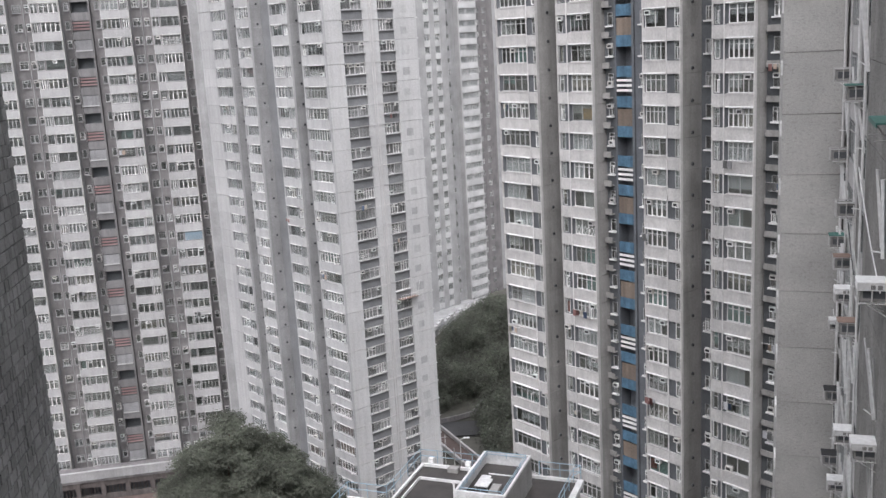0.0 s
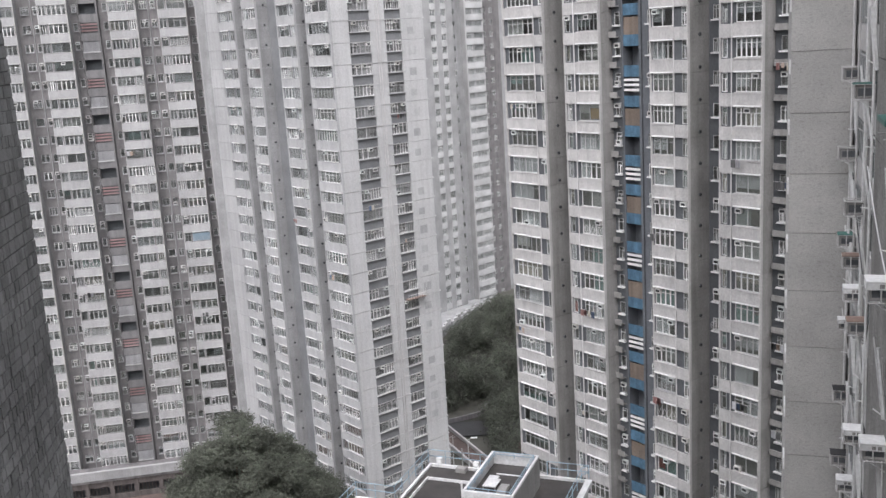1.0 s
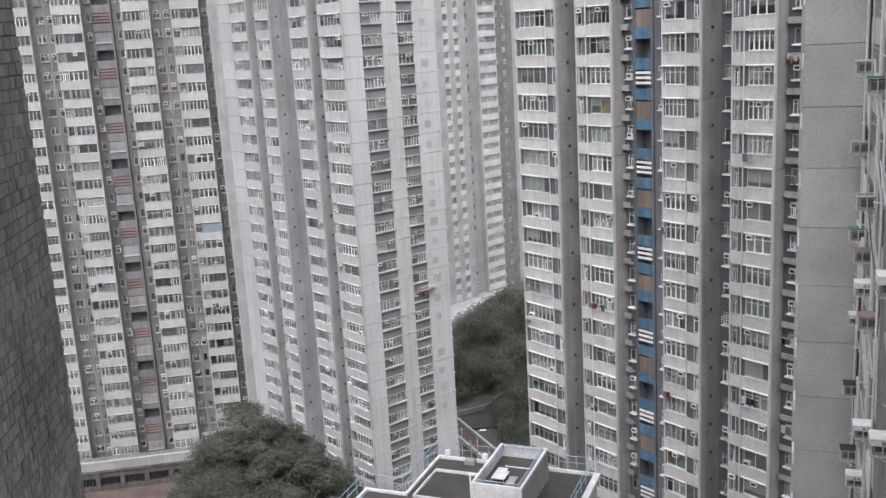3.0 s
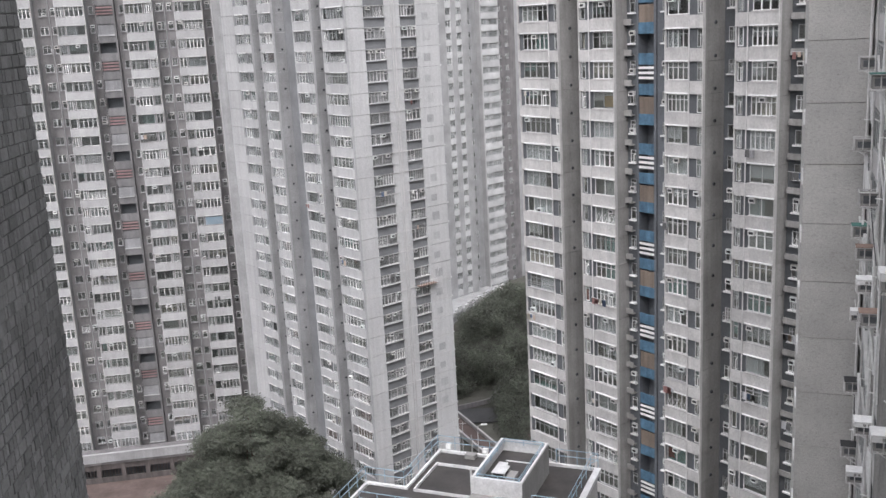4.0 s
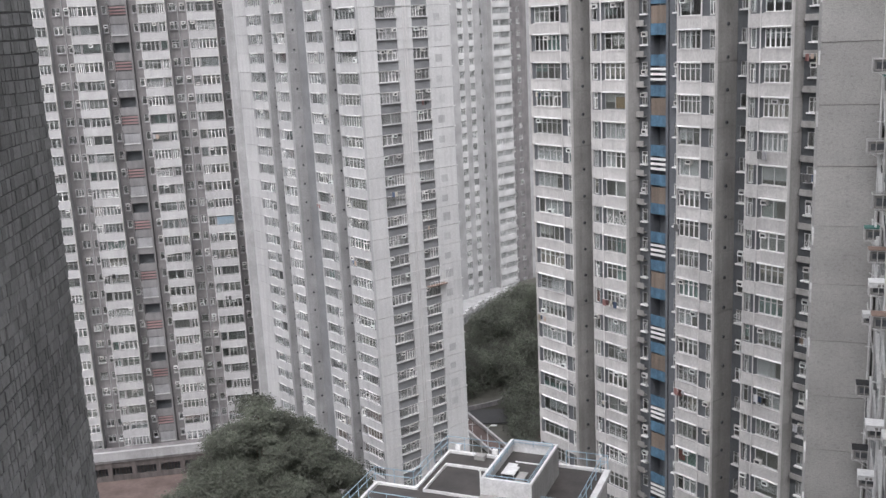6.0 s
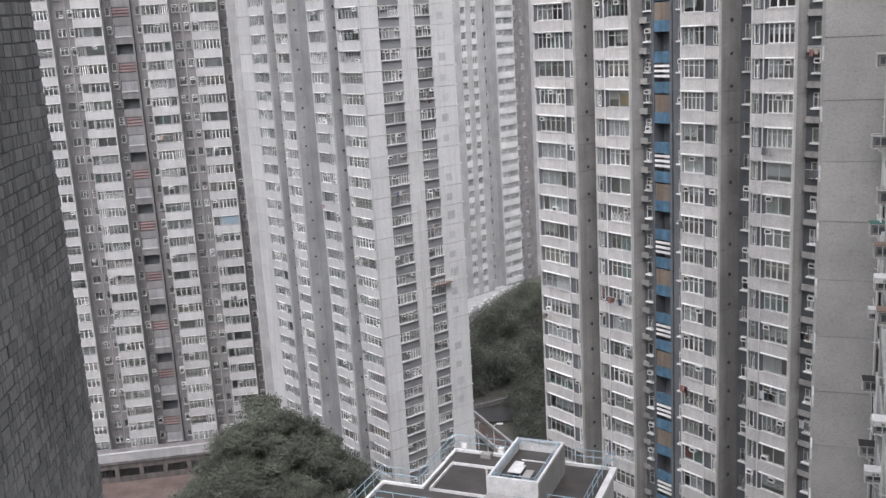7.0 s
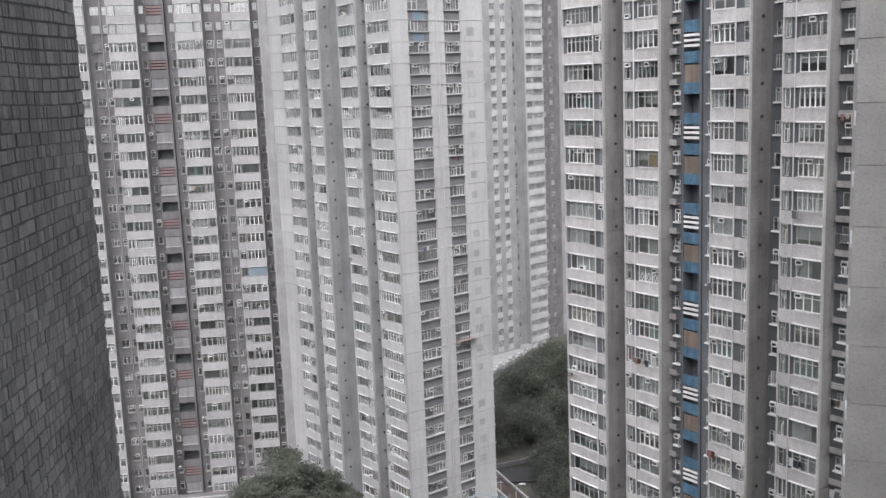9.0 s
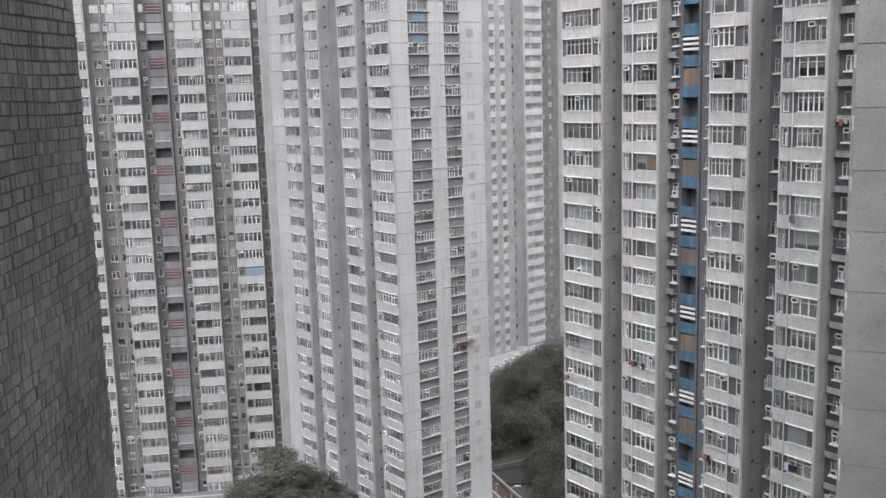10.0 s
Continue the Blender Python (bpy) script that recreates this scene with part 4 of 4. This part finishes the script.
# ---- trees ----
def leaf_cloud(lobes, count, size, seed):
    """Small leaf blades spread through the outer shell of several lumpy lobes: (x, y, z, rx, ry, rz)."""
    r = np.random.default_rng(seed)
    weights = np.array([l[3] * l[5] for l in lobes])
    pick = r.choice(len(lobes), count, p=weights / weights.sum())
    lob = np.array(lobes)[pick]
    d = r.normal(size=(count, 3))
    d /= np.linalg.norm(d, axis=1)[:, None]
    knot = np.sin(d[:, 0] * 7 + pick) * np.sin(d[:, 1] * 8 + pick * 2) * np.sin(d[:, 2] * 9)
    rad = (0.6 + 0.55 * r.random(count) ** 0.8) * (1 + 0.3 * knot) * np.where(r.random(count) < 0.07, 1.28, 1.0)
    c = lob[:, :3] + d * lob[:, 3:6] * rad[:, None]
    face = 0.5 * d + np.array([0, 0, 0.8]) + 0.45 * r.normal(size=(count, 3))
    a = np.cross(face, r.normal(size=(count, 3)))
    a /= np.linalg.norm(a, axis=1)[:, None] + 1e-6
    b = np.cross(a, face)
    b /= np.linalg.norm(b, axis=1)[:, None] + 1e-6
    s = size * (0.6 + 0.8 * r.random(count))[:, None]
    v = np.stack([c - a * s, c + b * s * 0.5, c + a * s, c - b * s * 0.5], 1).reshape(-1, 3)
    me = bpy.data.meshes.new("crown")
    me.vertices.add(4 * count)
    me.vertices.foreach_set("co", v.ravel())
    me.loops.add(4 * count)
    me.loops.foreach_set("vertex_index", np.arange(4 * count, dtype=np.int32))
    me.polygons.add(count)
    me.polygons.foreach_set("loop_start", np.arange(0, 4 * count, 4, dtype=np.int32))
    me.update(calc_edges=True)
    return me


def tree(x, y, base, height, spread, seed, count, label, size=0.14):
    r = random.Random(seed)
    t = thing("tree", label, "tree", pose(x, y, base), "trees")
    bm = bmesh.new()
    fork = height * 0.38
    rod(bm, (0, 0, 0), (0, 0, fork), height * 0.03, 8, height * 0.02)
    lobes = []
    n = 120 if spread > 10 else 34
    for k in range(n):
        a = 2.4 * k + r.uniform(-0.3, 0.3)
        q = spread * 0.93 * math.sqrt((k + 0.3) / n)
        rr = spread * r.uniform(0.075, 0.15) * (1.0 if n > 50 else 1.5)
        flat = spread * 0.17
        drop = (math.sqrt(q * q + flat * flat) - flat) * height * 0.64 / spread
        lz = height - rr * 0.8 - drop - r.uniform(0, 0.09) * height * (1.0 if k % 4 else 1.9)
        if k > n * 0.3 and r.random() < 0.14:
            continue
        lobes.append((q * math.cos(a), q * math.sin(a), lz, rr, rr, rr * r.uniform(0.5, 0.75)))
        if k % 2 == 0:
            mid_q = (q * 0.5 * math.cos(a + 0.2), q * 0.5 * math.sin(a + 0.2), fork + (lz - fork) * 0.62)
            rod(bm, (0, 0, fork * 0.95), mid_q, height * 0.008, 5, height * 0.005)
            rod(bm, mid_q, (q * math.cos(a) * 0.97, q * math.sin(a) * 0.97, lz), height * 0.005, 5, height * 0.002)
    for k in range(5):
        lobes.append((spread * 0.3 * math.cos(k * 1.3), spread * 0.3 * math.sin(k * 1.3), height * (0.4 + 0.05 * k), spread * 0.36, spread * 0.36, height * 0.13))
    part("trunk", bm, BARK, t)
    me = leaf_cloud(lobes, count, size, seed)
    me.materials.append(LEAF)
    put("crown", me, t)


tree(-26.5, 108.7, 0, 28.9, 15.0, 11, 330000, "large dark green tree with a dense spreading crown")
tree(-13.5, 104.0, 0, 19.0, 6.5, 12, 22000, "dark green tree beside the pale tower")
tree(-8.6, 86.0, 0, 26.5, 5.2, 13, 16000, "green tree rising behind the railed roof")
tree(-38.5, 118.0, 0, 15.0, 6.0, 15, 16000, "dark green tree beside the podium court")

# ---- wooded slope ----
r = random.Random(21)
lobes = []
for k in range(420):
    x, y = r.uniform(-10, 34), r.uniform(171, 226)
    rr = r.choice((1.3, 1.7, 2.1, 2.6, 3.6))
    if x < 5.5 and y < 175 + max(0.0, x) * 0.8:
        continue
    if (y - 201.0) - (x + 3.15) * 1.732 > -2.0 - rr:
        continue
    lz = min(ground_height(x, y) + r.uniform(1.0, 7.5) * (0.6 if y < 178 else 1), 69.0 - (61.0 - max(0.0, min(6.0, (x - 1.0) * 0.8))) * y / 206.0 - rr * 0.9)
    lobes.append((x, y, lz, rr, rr, rr * 0.8))
for k in range(170):
    x, y = r.uniform(-2, 28), r.uniform(140, 174)
    rr = r.uniform(1.2, 2.6)
    if x < 0.44 * (165.3 - y) + 1.5 or (x < 5 and y > 163) or (8.5 < x < 12.5 and 147 < y < 158):
        continue
    lobes.append((x, y, r.uniform(1.0, 5.0) * (1.0 if x > 8 else 0.6), rr, rr, rr * 0.8))
me = leaf_cloud(lobes, 400000, 0.17, 5)
me.materials.append(LEAF_FAR)
tagged(put("woodland", me), "dense dark green trees on the slope behind", "woods", kind="stuff")

# ---- road, ramp and lamp at the foot of the slope ----
bm = bmesh.new()
box(bm, -30, 60, 163.5, 170.0, -0.1, 0.06)
tagged(put("road", mesh_of("road", bm, ASPHALT)), "wet dark asphalt road at the slope's foot", "road", kind="structure")
ramp = thing("ramp_wall", "pale concrete ramp wall with a red-brown path", "wall", pose(-2.0, 165.3, 0, 0, 0, -66.2))
part_box(ramp, "wall", SPANDREL, (-12, 26, 0.0, 0.35, 0, 1.1))
part_box(ramp, "path", BRICKY, (-12, 26, -2.6, -0.01, 0, 0.5))
part_box(ramp, "wall", SPANDREL, (-12, 26, -2.95, -2.61, 0, 0.9))
low_wall = thing("low_wall", "pale concrete kerb wall along the foot of the wooded slope", "wall", pose(0, 0, 0))
for (x0, y0), (x1, y1) in (((-3.2, 169.2), (1.2, 171.2)), ((1.2, 171.2), (3.9, 172.7)), ((3.9, 172.7), (6.2, 179.0))):
    a, n = math.degrees(math.atan2(y1 - y0, x1 - x0)), math.hypot(x1 - x0, y1 - y0)
    seg = part_box(low_wall, "wall", LEFT_BROWN, (0, n, -0.2, 0.2, 0, 0.9))
    seg.matrix_basis = pose(x0, y0, 0, 0, 0, a)
corner = put("pavement", boxes("pavement", BRICKY, (8.2, 13.0, 146, 160, 0.1, 0.2)))
tagged(corner, "red-brown paved corner below the wooded slope", "pavement", kind="structure")
lamp = thing("street_lamp", "grey street lamp with a flat pale head", "street lamp", pose(1.0, 143.2, 0))
bm = bmesh.new()
rod(bm, (0, 0, 0), (0, 0, 8.0), 0.09, 8, 0.06)
rod(bm, (0, 0, 8.0), (0.6, 0, 8.3), 0.05, 6)
part("pole", bm, PIPE, lamp)
bm = bmesh.new()
box(bm, 0.5, 1.5, -0.2, 0.2, 8.26, 8.4)
bmesh.ops.bevel(bm, geom=bm.edges[:], offset=0.04, segments=1, affect="EDGES")
part("lamp_head", bm, WHITE, lamp)


# ---- odd coloured films, tarpaulins and washing on the fronts ----
FILM_BLUE = surface("blue_film", (0.2, 0.27, 0.32), 0.5)
FILM_GREEN = surface("teal_film", (0.2, 0.29, 0.27), 0.5)
FILM_OCHRE = surface("ochre_cloth", (0.42, 0.28, 0.12), 0.9)
FILM_RED = surface("faded_red_cloth", (0.4, 0.16, 0.14), 0.9)
for host, mat, d in ((left, FILM_BLUE, (18.15, 20.7, 0.135, 0.15, 41.55, 42.75)), (tower, FILM_GREEN, (26.95, 29.15, 0.225, 0.24, 45.5, 46.3)),
                     (tower, FILM_GREEN, (0.65, 4.1, 0.225, 0.24, 31.9, 32.6)), (tower, FILM_OCHRE, (11.2, 12.4, 0.225, 0.24, 61.9, 62.9)),
                     (tower, FILM_RED, (8.55, 9.1, 0.225, 0.24, 42.9, 44.0)), (tower, FILM_RED, (18.7, 19.4, 0.225, 0.24, 29.6, 30.6))):
    part_box(host, "window_screen", mat, d)
end_face = next(o for o in mid.children if o.name.startswith("end_face"))
for d in ((3.7, 5.6, 0.06, 0.09, 78.2, 79.2), (3.7, 5.4, 0.06, 0.09, 75.4, 76.5)):
    part_box(end_face, "tarpaulin", FILM_BLUE, d)
RACK = surface("rusted_rack", (0.24, 0.17, 0.14))
tray = hung("window_rack", boxes("window_rack", RACK, (8.9, 12.0, -0.75, -0.01, 35.1, 35.2)), end_face, (0, 0, 0), "rusty brown metal rack below a tower window", "window rack")
bm = bmesh.new()
for k in range(8):
    rod(bm, (8.95 + k * 0.43, -0.72, 35.2), (8.95 + k * 0.43, -0.72, 35.75), 0.02)
rod(bm, (8.9, -0.72, 35.75), (12.0, -0.72, 35.75), 0.025)
rod(bm, (9.0, -0.72, 35.1), (9.0, -0.02, 34.5), 0.025)
rod(bm, (11.9, -0.72, 35.1), (11.9, -0.02, 34.5), 0.025)
rod(bm, (11.9, -0.5, 35.2), (12.2, -1.0, 37.4), 0.02)
part("guard_rail", bm, WHITE, tray)
CLOTHES = palette("washing", [(0.5, 0.5, 0.52), (0.3, 0.16, 0.15), (0.12, 0.16, 0.25), (0.55, 0.52, 0.45), (0.12, 0.12, 0.12), (0.28, 0.34, 0.36), (0.45, 0.36, 0.3), (0.6, 0.6, 0.6)])


def washing(host, u, y, z, n):
    """A pole on two arms below a window, with clothes hung on it."""
    def arms():
        bm = bmesh.new()
        for q in (0.1, 1.5):
            rod(bm, (q, 0, -0.1), (q, -0.7, 0.15), 0.018)
        rod(bm, (-0.1, -0.7, 0.15), (1.75, -0.7, 0.15), 0.018)
        return mesh_of("washing_pole", bm, PIPE)
    pole = hung("washing_line", cached("washpole", arms), host, (u, y, z), "window pole hung with a few drying clothes", "laundry", "washing lines")
    for k in range(n):
        w, h = rng.choice(((0.3, 0.55), (0.4, 0.65), (0.25, 0.4)))
        def cloth():
            bm = bmesh.new()
            cols = [(0, 0.0), (0.3, 0.03), (0.7, -0.03), (1.0, 0.01)]
            rows = [[bm.verts.new((w * (c + 0.06 * t * (c - 0.5)), dy * (1 + t), -h * t)) for c, dy in cols] for t in (0.0, 0.5, 1.0)]
            for a, b in zip(rows, rows[1:]):
                for i in range(3):
                    bm.faces.new((a[i], a[i + 1], b[i + 1], b[i]))
            bmesh.ops.solidify(bm, geom=bm.faces[:], thickness=0.02)
            return mesh_of("garment", bm, CLOTHES)
        put("garment", cached(("cl", w), cloth), pole, (0.02 + k * 0.45, -0.7, 0.14))


for host, u, y, k0, n in ((tower, 0.8, 0.0, 40.0, 3), (tower, 10.1, 0.0, 43.5, 4), (tower, 18.8, 0.0, 36.8, 3), (tower, 27.0, 0.0, 59.0, 2), (tower, 9.9, 0.0, 33.0, 2),
                          (tower, 1.4, 0.0, 63.0, 2), (tower, 27.2, 0.0, 38.5, 3), (tower, 18.7, 0.0, 52.0, 2), (tower, 30.2, 1.2, 57.3, 3), (tower, 30.1, 1.2, 44.0, 3),
                          (tower, 30.2, 1.2, 36.4, 2), (tower, 30.2, 1.2, 66.5, 3), (end_face, 9.0, 0.0, 43.6, 3), (end_face, 3.4, 0.0, 49.0, 2), (end_face, 9.1, 0.0, 60.4, 3),
                          (mid, -3.6, 0.0, 40.0, 2), (mid, -11.5, 0.0, 46.8, 2), (left, 1.6, 0.0, 35.0, 2), (left, 10.0, 0.0, 56.0, 2), (left, 18.3, 0.0, 30.0, 2)):
    washing(host, u, y, k0, n)


# the end face's pieces hang on the tower itself
for piece in list(end_face.children):
    placed = end_face.matrix_basis @ piece.matrix_basis
    piece.parent = mid
    piece.matrix_basis = placed
bpy.data.objects.remove(end_face)
